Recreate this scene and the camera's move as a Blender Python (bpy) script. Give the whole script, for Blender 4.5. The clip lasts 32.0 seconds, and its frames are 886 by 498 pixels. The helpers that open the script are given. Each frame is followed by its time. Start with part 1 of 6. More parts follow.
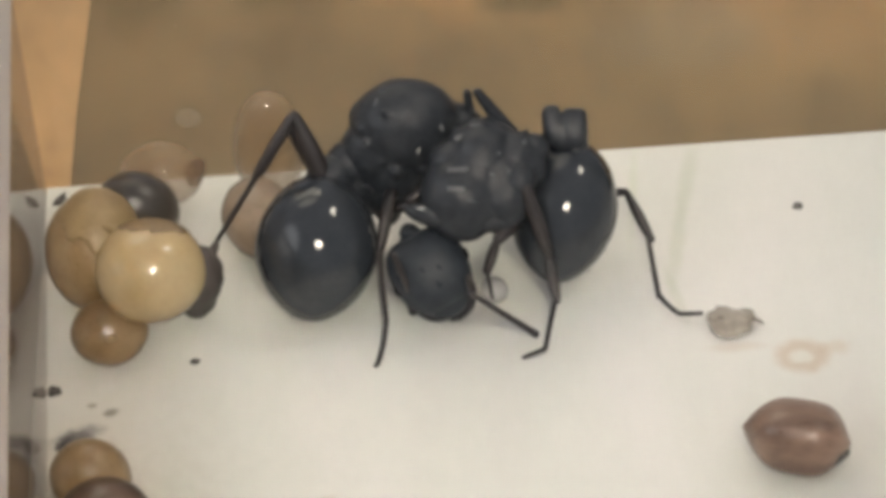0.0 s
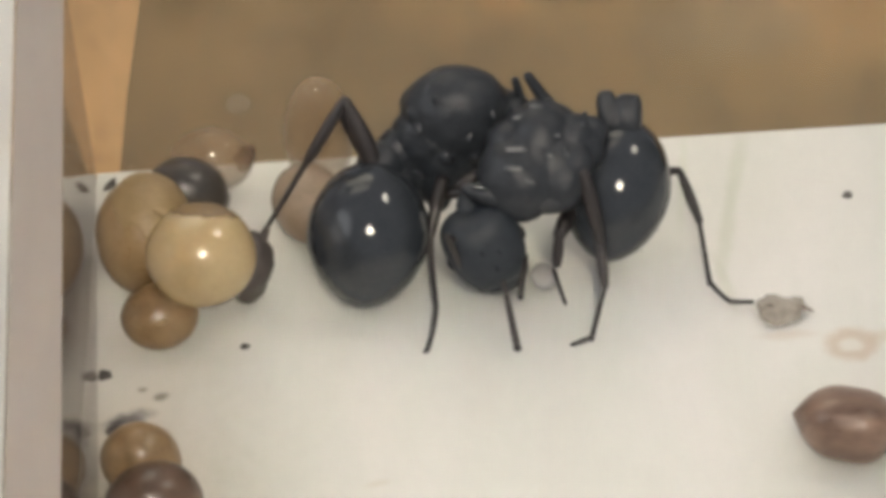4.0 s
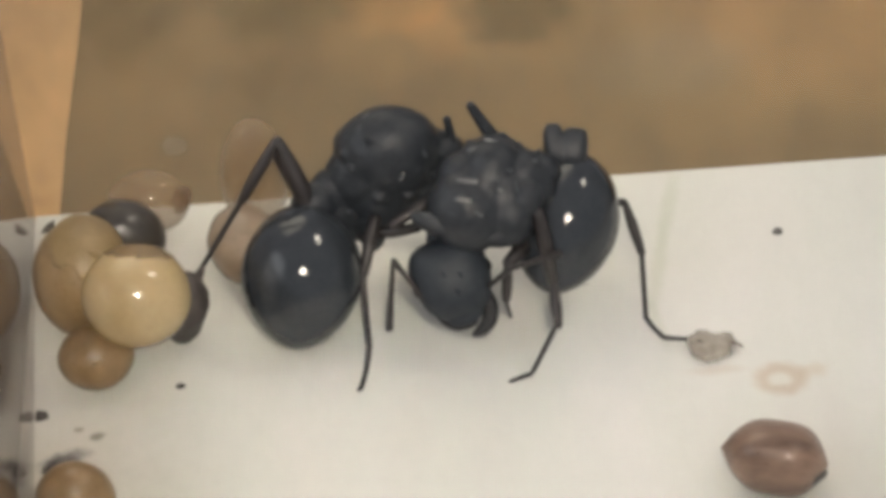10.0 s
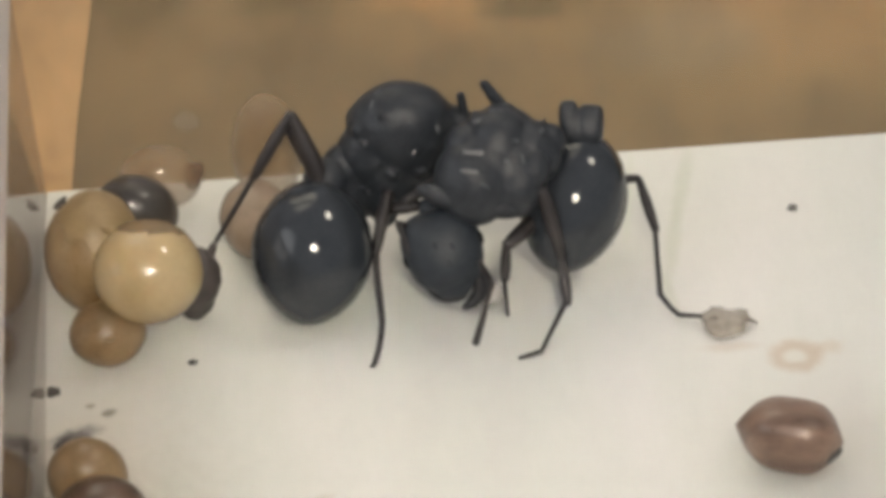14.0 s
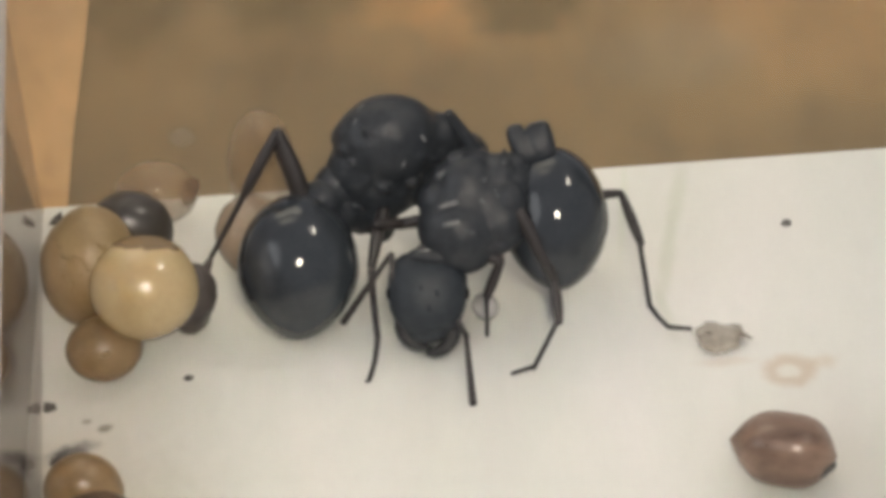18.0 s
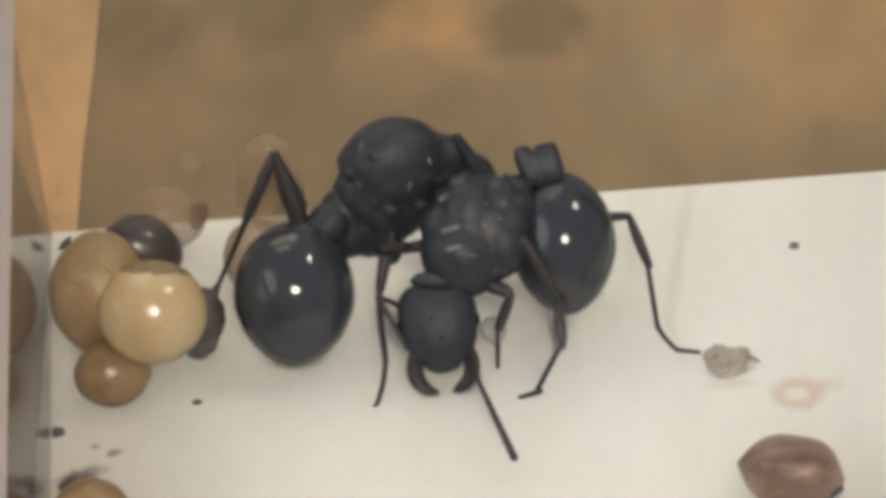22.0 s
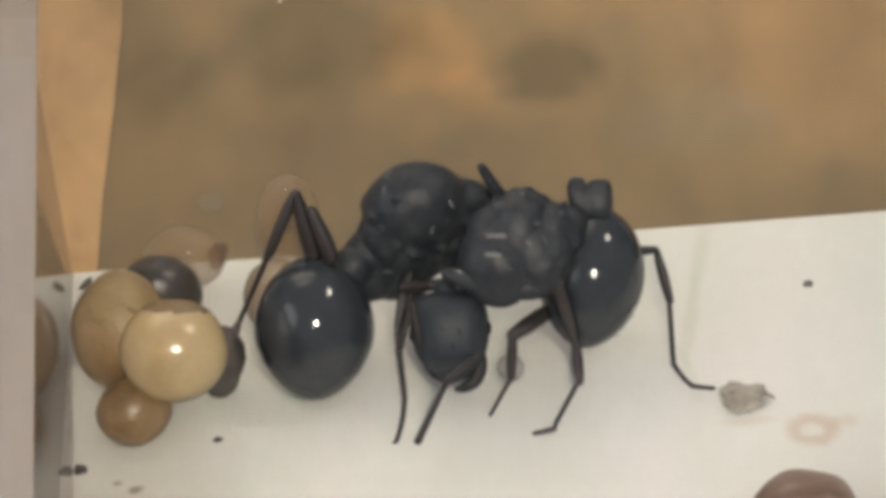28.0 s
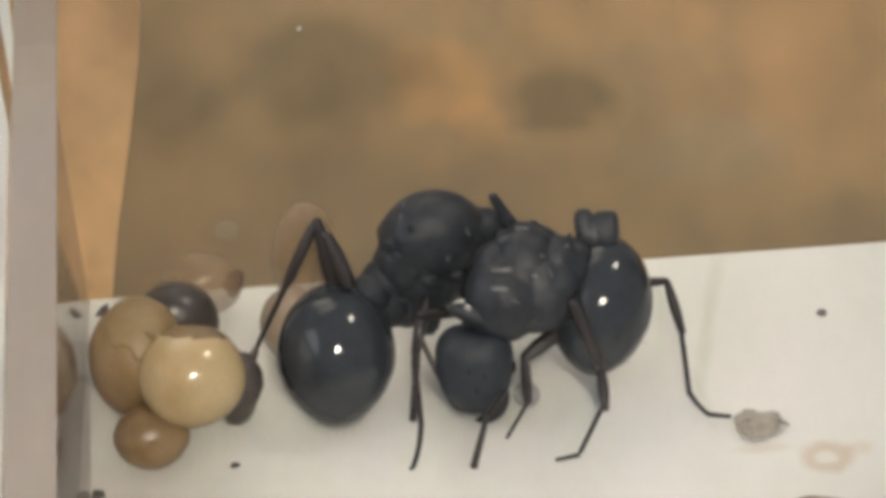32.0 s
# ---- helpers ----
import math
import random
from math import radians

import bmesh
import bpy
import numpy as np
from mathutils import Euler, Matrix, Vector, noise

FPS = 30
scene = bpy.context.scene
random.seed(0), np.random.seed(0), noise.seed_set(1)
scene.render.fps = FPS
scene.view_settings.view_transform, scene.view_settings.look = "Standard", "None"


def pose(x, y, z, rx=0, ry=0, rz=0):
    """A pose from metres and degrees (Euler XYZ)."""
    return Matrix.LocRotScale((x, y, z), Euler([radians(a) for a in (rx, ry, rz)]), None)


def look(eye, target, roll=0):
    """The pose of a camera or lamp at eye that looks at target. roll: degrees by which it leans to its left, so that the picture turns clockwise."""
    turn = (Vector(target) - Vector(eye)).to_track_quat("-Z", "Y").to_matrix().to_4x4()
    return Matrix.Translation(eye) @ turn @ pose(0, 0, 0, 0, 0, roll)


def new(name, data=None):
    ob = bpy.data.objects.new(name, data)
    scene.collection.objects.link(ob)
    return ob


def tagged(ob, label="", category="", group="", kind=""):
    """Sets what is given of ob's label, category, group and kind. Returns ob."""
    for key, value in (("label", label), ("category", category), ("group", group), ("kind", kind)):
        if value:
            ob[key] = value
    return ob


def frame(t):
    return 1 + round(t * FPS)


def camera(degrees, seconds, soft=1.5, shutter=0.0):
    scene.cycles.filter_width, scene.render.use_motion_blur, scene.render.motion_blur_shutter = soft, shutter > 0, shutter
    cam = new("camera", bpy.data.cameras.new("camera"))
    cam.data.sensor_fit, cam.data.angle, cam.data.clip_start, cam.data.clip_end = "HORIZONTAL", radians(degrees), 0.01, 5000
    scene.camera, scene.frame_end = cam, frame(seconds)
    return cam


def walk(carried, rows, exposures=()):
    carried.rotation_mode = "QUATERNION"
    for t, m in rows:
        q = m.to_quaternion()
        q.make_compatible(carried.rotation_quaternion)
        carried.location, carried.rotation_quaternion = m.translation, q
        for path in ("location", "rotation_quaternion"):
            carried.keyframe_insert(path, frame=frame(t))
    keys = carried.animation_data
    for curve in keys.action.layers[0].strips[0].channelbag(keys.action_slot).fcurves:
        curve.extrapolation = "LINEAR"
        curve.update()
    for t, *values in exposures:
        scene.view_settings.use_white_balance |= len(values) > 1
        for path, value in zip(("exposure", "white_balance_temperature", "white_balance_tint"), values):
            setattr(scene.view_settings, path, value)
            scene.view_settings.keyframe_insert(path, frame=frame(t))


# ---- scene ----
# Lens and path of the hand-held camera, metres and degrees.
cam = camera(16, 32.0, soft=4.8)
walk(cam, [
    (0.0, pose(0.008095, -0.055154, 0.048505, 47.025, 2.554, -3.013)),
    (0.5, pose(0.008336, -0.055210, 0.048610, 47.130, 2.772, -2.716)),
    (1.0, pose(0.008152, -0.055410, 0.048571, 47.161, 2.866, -2.468)),
    (1.5, pose(0.007808, -0.055555, 0.048422, 47.159, 2.836, -2.338)),
    (2.0, pose(0.007308, -0.055577, 0.048213, 47.167, 2.671, -2.340)),
    (2.5, pose(0.007389, -0.055552, 0.048125, 47.229, 2.661, -2.288)),
    (3.0, pose(0.007488, -0.055479, 0.048190, 47.144, 2.672, -2.260)),
    (3.5, pose(0.007596, -0.055421, 0.048352, 47.051, 2.691, -2.318)),
    (5.5, pose(0.007857, -0.055379, 0.048332, 47.140, 2.754, -2.414)),
    (6.0, pose(0.007961, -0.055322, 0.048345, 47.112, 2.809, -2.428)),
    (6.5, pose(0.008073, -0.055224, 0.048452, 47.039, 2.843, -2.489)),
    (7.0, pose(0.008223, -0.055307, 0.048627, 47.083, 2.777, -2.623)),
    (7.5, pose(0.008361, -0.055526, 0.048240, 47.113, 2.742, -2.815)),
    (8.0, pose(0.008367, -0.055591, 0.048384, 47.126, 2.664, -2.933)),
    (8.5, pose(0.008440, -0.055775, 0.048313, 47.397, 2.690, -2.918)),
    (9.0, pose(0.008467, -0.055762, 0.048233, 47.517, 2.823, -2.810)),
    (9.5, pose(0.008448, -0.055960, 0.048399, 47.688, 2.826, -2.880)),
    (10.0, pose(0.008748, -0.056122, 0.048620, 47.918, 2.850, -2.935)),
    (10.5, pose(0.008695, -0.056272, 0.048663, 48.167, 2.859, -2.939)),
    (11.0, pose(0.008658, -0.056322, 0.048614, 48.220, 2.930, -2.863)),
    (11.5, pose(0.008729, -0.056257, 0.048577, 48.274, 2.853, -2.900)),
    (12.0, pose(0.008597, -0.056145, 0.048419, 48.146, 2.818, -2.854)),
    (12.5, pose(0.008580, -0.056087, 0.048432, 47.877, 2.886, -2.799)),
    (13.0, pose(0.008559, -0.056005, 0.048484, 47.599, 2.915, -2.703)),
    (13.5, pose(0.008546, -0.055875, 0.048354, 47.549, 2.892, -2.767)),
    (14.0, pose(0.008689, -0.055914, 0.048369, 47.535, 2.932, -2.747)),
    (14.5, pose(0.008703, -0.055941, 0.048470, 47.512, 2.860, -2.771)),
    (16.5, pose(0.008765, -0.056146, 0.048470, 47.766, 2.965, -2.786)),
    (17.0, pose(0.008881, -0.056082, 0.048473, 47.788, 2.997, -2.756)),
    (17.5, pose(0.008847, -0.056086, 0.048589, 47.788, 2.918, -2.881)),
    (18.0, pose(0.008710, -0.056051, 0.048566, 47.767, 2.927, -2.846)),
    (18.5, pose(0.008679, -0.056074, 0.048425, 47.839, 2.997, -2.820)),
    (19.0, pose(0.008624, -0.056044, 0.048537, 47.814, 2.922, -2.925)),
    (19.5, pose(0.008818, -0.056030, 0.048618, 47.814, 3.057, -2.872)),
    (20.0, pose(0.008924, -0.056110, 0.048625, 47.954, 3.082, -2.869)),
    (20.5, pose(0.009016, -0.056145, 0.048666, 48.080, 3.156, -2.889)),
    (21.0, pose(0.009025, -0.056136, 0.048744, 48.076, 3.141, -2.836)),
    (21.5, pose(0.008933, -0.056190, 0.048831, 48.050, 3.235, -2.824)),
    (22.0, pose(0.008946, -0.056023, 0.048737, 48.074, 3.257, -2.707)),
    (22.5, pose(0.009040, -0.056249, 0.048850, 48.228, 3.249, -2.770)),
    (23.0, pose(0.008770, -0.056219, 0.048878, 48.283, 3.135, -2.871)),
    (23.5, pose(0.008321, -0.056305, 0.048646, 48.231, 3.476, -2.528)),
    (24.0, pose(0.008374, -0.056642, 0.048991, 48.361, 3.335, -2.675)),
    (24.5, pose(0.008227, -0.056555, 0.048784, 48.524, 3.439, -2.635)),
    (25.0, pose(0.008356, -0.056669, 0.048894, 48.751, 3.289, -2.803)),
    (25.5, pose(0.008298, -0.056530, 0.048806, 48.812, 3.270, -2.830)),
    (26.0, pose(0.008381, -0.056560, 0.048842, 48.852, 3.308, -2.850)),
    (26.5, pose(0.008505, -0.056672, 0.048975, 48.892, 3.310, -2.857)),
    (28.5, pose(0.008520, -0.056861, 0.048980, 49.180, 3.375, -2.785)),
    (29.0, pose(0.008346, -0.057021, 0.049030, 49.344, 3.246, -2.931)),
    (29.5, pose(0.008386, -0.057062, 0.049025, 49.449, 3.280, -2.852)),
    (30.0, pose(0.008293, -0.057086, 0.049075, 49.528, 3.229, -2.941)),
    (30.5, pose(0.008335, -0.057160, 0.049066, 49.605, 3.258, -2.863)),
    (31.0, pose(0.008179, -0.057186, 0.049002, 49.596, 3.341, -2.755)),
    (31.5, pose(0.008060, -0.057222, 0.049091, 49.595, 3.246, -2.750)),
    (32.0, pose(0.007774, -0.057267, 0.048996, 49.838, 3.026, -2.874)),
])

# ---- light ----
world = bpy.data.worlds.new("room_light")
scene.world = world
world.use_nodes = True
world.node_tree.nodes["Background"].inputs[0].default_value = (0.95, 0.955, 1.04, 1)
world.node_tree.nodes["Background"].inputs[1].default_value = 0.345


def lamp(name, eye, target, size, watts, colour, shape="DISK"):
    data = bpy.data.lights.new(name, "AREA")
    data.shape, data.size, data.energy, data.color = shape, size, watts, colour
    ob = new(name, data)
    ob.matrix_world = look(eye, target)
    return ob


torch = lamp("torch", (0.018, -0.096, 0.101), (0.0072, -0.007, 0.0), 0.018, 0.00135, (1.0, 0.90, 0.74))
torch.data.spread = radians(20)
lamp("ceiling_lamp", (-0.045, 0.140, 0.190), (0.008, -0.004, 0.0), 0.180, 0.170, (1.0, 0.90, 0.70))
lamp("desk_lamp", (0.150, 0.035, 0.235), (0.008, -0.004, 0.0), 0.036, 0.090, (1.0, 0.91, 0.76))
lamp("window", (-0.190, -0.075, 0.145), (0.008, -0.004, 0.0), 0.19, 0.135, (0.95, 0.96, 0.97))
scene.view_settings.exposure = 0.0

# ---- materials ----
U = 0.001  # one millimetre


def material(name):
    m = bpy.data.materials.new(name)
    m.use_nodes = True
    nt = m.node_tree
    return m, nt, nt.nodes["Principled BSDF"]


def coords(nt, kind="Object", stretch=(1, 1, 1), shift=(0, 0, 0)):
    """Texture space in millimetres."""
    t = nt.nodes.new("ShaderNodeTexCoord")
    g = nt.nodes.new("ShaderNodeMapping")
    g.inputs["Scale"].default_value = [1000 * s for s in stretch]
    g.inputs["Location"].default_value = shift
    nt.links.new(t.outputs[kind], g.inputs["Vector"])
    return g.outputs[0]


def noise_node(nt, vec, scale, detail=4, rough=0.55, distort=0.0):
    n = nt.nodes.new("ShaderNodeTexNoise")
    n.inputs["Scale"].default_value, n.inputs["Detail"].default_value = scale, detail
    n.inputs["Roughness"].default_value, n.inputs["Distortion"].default_value = rough, distort
    nt.links.new(vec, n.inputs["Vector"])
    return n.outputs["Fac"]


def ramp(nt, fac, stops):
    r = nt.nodes.new("ShaderNodeValToRGB")
    el = r.color_ramp.elements
    while len(el) < len(stops):
        el.new(0.5)
    for e, (p, c) in zip(el, stops):
        e.position, e.color = p, (*c, 1)
    nt.links.new(fac, r.inputs[0])
    return r.outputs[0]


def mix(nt, fac, a, b, mode="MIX"):
    n = nt.nodes.new("ShaderNodeMix")
    n.data_type, n.blend_type = "RGBA", mode
    for socket, v in ((n.inputs[0], fac), (n.inputs[6], a), (n.inputs[7], b)):
        if isinstance(v, bpy.types.NodeSocket):
            nt.links.new(v, socket)
        else:
            socket.default_value = v if isinstance(v, (int, float)) else (*v, 1)
    return n.outputs[2]


def spot(nt, centre, radii, turn=0.0, soft=0.4, warp=0.0, warp_scale=1.0):
    """A soft-edged patch of a stain or of painted shade, 1 inside and 0 outside; millimetres."""
    v = coords(nt)
    if warp:
        n, off = nt.nodes.new("ShaderNodeTexNoise"), nt.nodes.new("ShaderNodeVectorMath")
        n.inputs["Scale"].default_value, n.inputs["Detail"].default_value = warp_scale, 3
        nt.links.new(v, n.inputs["Vector"])
        off.operation = "MULTIPLY_ADD"
        off.inputs[1].default_value, off.inputs[2].default_value = (warp, warp, 0), (0, 0, 0)
        nt.links.new(n.outputs["Color"], off.inputs[0])
        nt.links.new(v, off.inputs[2])
        v = off.outputs[0]
    g, far, edge = nt.nodes.new("ShaderNodeMapping"), nt.nodes.new("ShaderNodeVectorMath"), nt.nodes.new("ShaderNodeMapRange")
    g.vector_type = "TEXTURE"
    g.inputs["Location"].default_value = (centre[0] + warp / 2, centre[1] + warp / 2, 0)
    g.inputs["Rotation"].default_value = (0, 0, radians(turn))
    g.inputs["Scale"].default_value = (radii[0], radii[1], 1000)
    nt.links.new(v, g.inputs["Vector"])
    far.operation = "LENGTH"
    nt.links.new(g.outputs[0], far.inputs[0])
    edge.interpolation_type = "SMOOTHSTEP"
    edge.inputs[1].default_value, edge.inputs[2].default_value = 1 - soft, 1 + soft
    edge.inputs[3].default_value, edge.inputs[4].default_value = 1, 0
    nt.links.new(far.outputs["Value"], edge.inputs[0])
    return edge.outputs[0]


def stained_or_shaded(nt, tone, mask, tint):
    return mix(nt, mask, tone, mix(nt, 1.0, tone, tint, "MULTIPLY"))


def relief(nt, shader, fac, depth, strength=1.0):
    b = nt.nodes.new("ShaderNodeBump")
    b.inputs["Distance"].default_value, b.inputs["Strength"].default_value = depth * U, strength
    nt.links.new(fac, b.inputs["Height"])
    nt.links.new(b.outputs[0], shader.inputs["Normal"])


def surface(name, dark, light, scale=1.5, rough=0.5, rough_var=0.1, bump=0.0, bump_scale=12.0, fine=0.25,
            stretch=(1, 1, 1), sss=0.0, sss_radius=(0.8, 0.5, 0.3), coat=0.0, spec=0.5):
    m, nt, p = material(name)
    v = coords(nt, stretch=stretch)
    big, small = noise_node(nt, v, scale, 5), noise_node(nt, v, scale * 9, 4)
    base = ramp(nt, big, [(0.3, dark), (0.7, light)])
    grain = ramp(nt, small, [(0.25, (1 - fine,) * 3), (0.75, (1.0,) * 3)])
    nt.links.new(mix(nt, 1.0, base, grain, "MULTIPLY"), p.inputs["Base Color"])
    r = nt.nodes.new("ShaderNodeMapRange")
    r.inputs[3].default_value, r.inputs[4].default_value = rough - rough_var, rough + rough_var
    nt.links.new(small, r.inputs[0])
    nt.links.new(r.outputs[0], p.inputs["Roughness"])
    p.inputs["Specular IOR Level"].default_value = spec
    p.inputs["Coat Weight"].default_value, p.inputs["Coat Roughness"].default_value = coat, 0.06
    if sss:
        p.inputs["Subsurface Weight"].default_value = sss
        p.inputs["Subsurface Radius"].default_value = sss_radius
        p.inputs["Subsurface Scale"].default_value = U
    if bump:
        relief(nt, p, noise_node(nt, v, bump_scale, 5), bump)
    return m


def glass(name, tint, gloss_rough=0.02, haze=0.0, ior=1.49):
    """A thin clear sheet: it lets light through and mirrors by Fresnel."""
    m, nt, p = material(name)
    nt.nodes.remove(p)
    out = nt.nodes["Material Output"]
    clear, gloss = nt.nodes.new("ShaderNodeBsdfTransparent"), nt.nodes.new("ShaderNodeBsdfGlossy")
    clear.inputs[0].default_value = (*tint, 1)
    gloss.inputs["Roughness"].default_value = gloss_rough
    fr, mx = nt.nodes.new("ShaderNodeFresnel"), nt.nodes.new("ShaderNodeMixShader")
    fr.inputs[0].default_value = ior
    nt.links.new(fr.outputs[0], mx.inputs[0])
    body = clear.outputs[0]
    if haze:
        dust, hz = nt.nodes.new("ShaderNodeBsdfDiffuse"), nt.nodes.new("ShaderNodeMixShader")
        dust.inputs[0].default_value = (0.78, 0.62, 0.50, 1)
        v = coords(nt, stretch=(1, 1, 0.15))
        streak = nt.nodes.new("ShaderNodeMapRange")
        streak.inputs[3].default_value, streak.inputs[4].default_value = haze * 0.4, haze * 1.6
        nt.links.new(noise_node(nt, v, 1.1, 3), streak.inputs[0])
        nt.links.new(streak.outputs[0], hz.inputs[0])
        nt.links.new(clear.outputs[0], hz.inputs[1])
        nt.links.new(dust.outputs[0], hz.inputs[2])
        body = hz.outputs[0]
    nt.links.new(body, mx.inputs[1])
    nt.links.new(gloss.outputs[0], mx.inputs[2])
    nt.links.new(mx.outputs[0], out.inputs["Surface"])
    return m


CHITIN = surface("black_chitin", (0.033, 0.038, 0.045), (0.041, 0.047, 0.055), 2.0, 0.08, 0.02, 0.002, 16, spec=0.52)
CHITIN_DULL = surface("sculptured_chitin", (0.024, 0.028, 0.034), (0.042, 0.047, 0.055), 4.5, 0.37, 0.14, fine=0.35, spec=0.36)


def wrinkles(m, depth, scale):
    """Plates, pits and ridges of an ant's armour."""
    nt = m.node_tree
    v = coords(nt)
    cell = nt.nodes.new("ShaderNodeTexVoronoi")
    cell.feature, cell.inputs["Scale"].default_value = "DISTANCE_TO_EDGE", scale
    warp = nt.nodes.new("ShaderNodeVectorMath")
    warp.operation = "ADD"
    n = nt.nodes.new("ShaderNodeTexNoise")
    n.inputs["Scale"].default_value = scale * 1.3
    nt.links.new(v, n.inputs["Vector"])
    nt.links.new(v, warp.inputs[0])
    nt.links.new(n.outputs["Color"], warp.inputs[1])
    nt.links.new(warp.outputs[0], cell.inputs["Vector"])
    edge = nt.nodes.new("ShaderNodeMapRange")
    edge.inputs[2].default_value, edge.inputs[4].default_value = 0.22, 0.35
    nt.links.new(cell.outputs["Distance"], edge.inputs[0])
    both = nt.nodes.new("ShaderNodeMath")
    both.operation = "ADD"
    nt.links.new(edge.outputs[0], both.inputs[0])
    nt.links.new(noise_node(nt, v, scale * 2.2, 5, 0.6), both.inputs[1])
    relief(nt, nt.nodes["Principled BSDF"], both.outputs[0], depth)


wrinkles(CHITIN_DULL, 0.015, 2.8)
CHITIN_HEAD = surface("matte_head_chitin", (0.031, 0.037, 0.045), (0.043, 0.050, 0.059), 3.0, 0.46, 0.06, 0.006, 14, spec=0.2)
# Paler chitin: glints on ridges and scars are painted into its colour.
RIDGE = surface("glint_ridge_chitin", (0.045, 0.050, 0.057), (0.090, 0.096, 0.104), 5.0, 0.36, 0.08, 0.006, 9, spec=0.45)
SHEEN = surface("painted_glint_chitin", (0.085, 0.090, 0.096), (0.14, 0.145, 0.15), 5.0, 0.34, 0.08, 0.006, 9, spec=0.45)
LIMB = surface("leg_chitin", (0.027, 0.024, 0.024), (0.045, 0.038, 0.037), 2.0, 0.33, 0.08, 0.006, 20)
MANDIBLE = surface("mandible_chitin", (0.028, 0.029, 0.031), (0.040, 0.039, 0.040), 2.5, 0.38, 0.06, 0.005, 20, spec=0.3)
EYE = surface("compound_eye", (0.006, 0.006, 0.007), (0.012, 0.012, 0.013), 4, 0.2, 0.05, 0.006, 40)


# ---- mesh helpers; all lengths in millimetres ----
def part(name, bm, mat, parent, label="", smooth=True):
    me = bpy.data.meshes.new(name)
    bmesh.ops.recalc_face_normals(bm, faces=bm.faces)
    bmesh.ops.scale(bm, vec=(U, U, U), verts=bm.verts)
    if smooth:
        for f in bm.faces:
            f.smooth = True
    bm.to_mesh(me)
    bm.free()
    me.materials.append(mat)
    ob = new(name, me)
    ob.parent = parent
    return tagged(ob, label)


def thing(name, base, label, category, group="", kind=""):
    ob = new(name)
    ob.empty_display_size = 0.001
    ob.location = Vector(base) * U
    return tagged(ob, label, category, group, kind)


def solid(name, bm, mat, base, label, category, group="", kind="", smooth=True):
    ob = part(name, bm, mat, None, "", smooth)
    ob.location = Vector(base) * U
    return tagged(ob, label, category, group, kind)


def fuse(ob, voxel=0.05, smooth=6):
    """Melts the overlapping swellings of one part into a single skin."""
    m = ob.modifiers.new("fuse", "REMESH")
    m.mode, m.voxel_size, m.use_smooth_shade = "VOXEL", voxel * U, True
    s = ob.modifiers.new("soften", "SMOOTH")
    s.factor, s.iterations = 0.5, smooth
    return ob


def box(bm, lo, hi):
    v = [bm.verts.new((x, y, z)) for x in (lo[0], hi[0]) for y in (lo[1], hi[1]) for z in (lo[2], hi[2])]
    for q in ((0, 1, 3, 2), (4, 6, 7, 5), (0, 4, 5, 1), (2, 3, 7, 6), (0, 2, 6, 4), (1, 5, 7, 3)):
        bm.faces.new([v[i] for i in q])
    return bm


def blob(bm, radii, centre=(0, 0, 0), turn=(0, 0, 0), shape=None, lump=0.0, lump_scale=1.0, seg=40):
    """An ellipsoid; shape(p) reshapes the unit sphere, lump adds uneven relief."""
    rings = seg // 2
    m = turn if isinstance(turn, Matrix) else Euler([radians(a) for a in turn]).to_matrix()
    c = Vector(centre)

    def put(u, w):
        p = Vector((math.sin(w) * math.cos(u), math.sin(w) * math.sin(u), math.cos(w)))
        if shape:
            p = shape(p)
        p = Vector((p.x * radii[0], p.y * radii[1], p.z * radii[2]))
        if lump:
            p *= 1 + lump * (noise.noise(p * lump_scale + c) + 0.35 * noise.noise(p * lump_scale * 3.1 - c))
        return bm.verts.new(c + m @ p)

    top, bottom = put(0, 0), put(0, math.pi)
    rows = [[put(2 * math.pi * i / seg, math.pi * j / rings) for i in range(seg)] for j in range(1, rings)]
    for i in range(seg):
        k = (i + 1) % seg
        bm.faces.new((top, rows[0][i], rows[0][k]))
        bm.faces.new((bottom, rows[-1][k], rows[-1][i]))
        for a, b in zip(rows, rows[1:]):
            bm.faces.new((a[i], b[i], b[k], a[k]))
    return bm


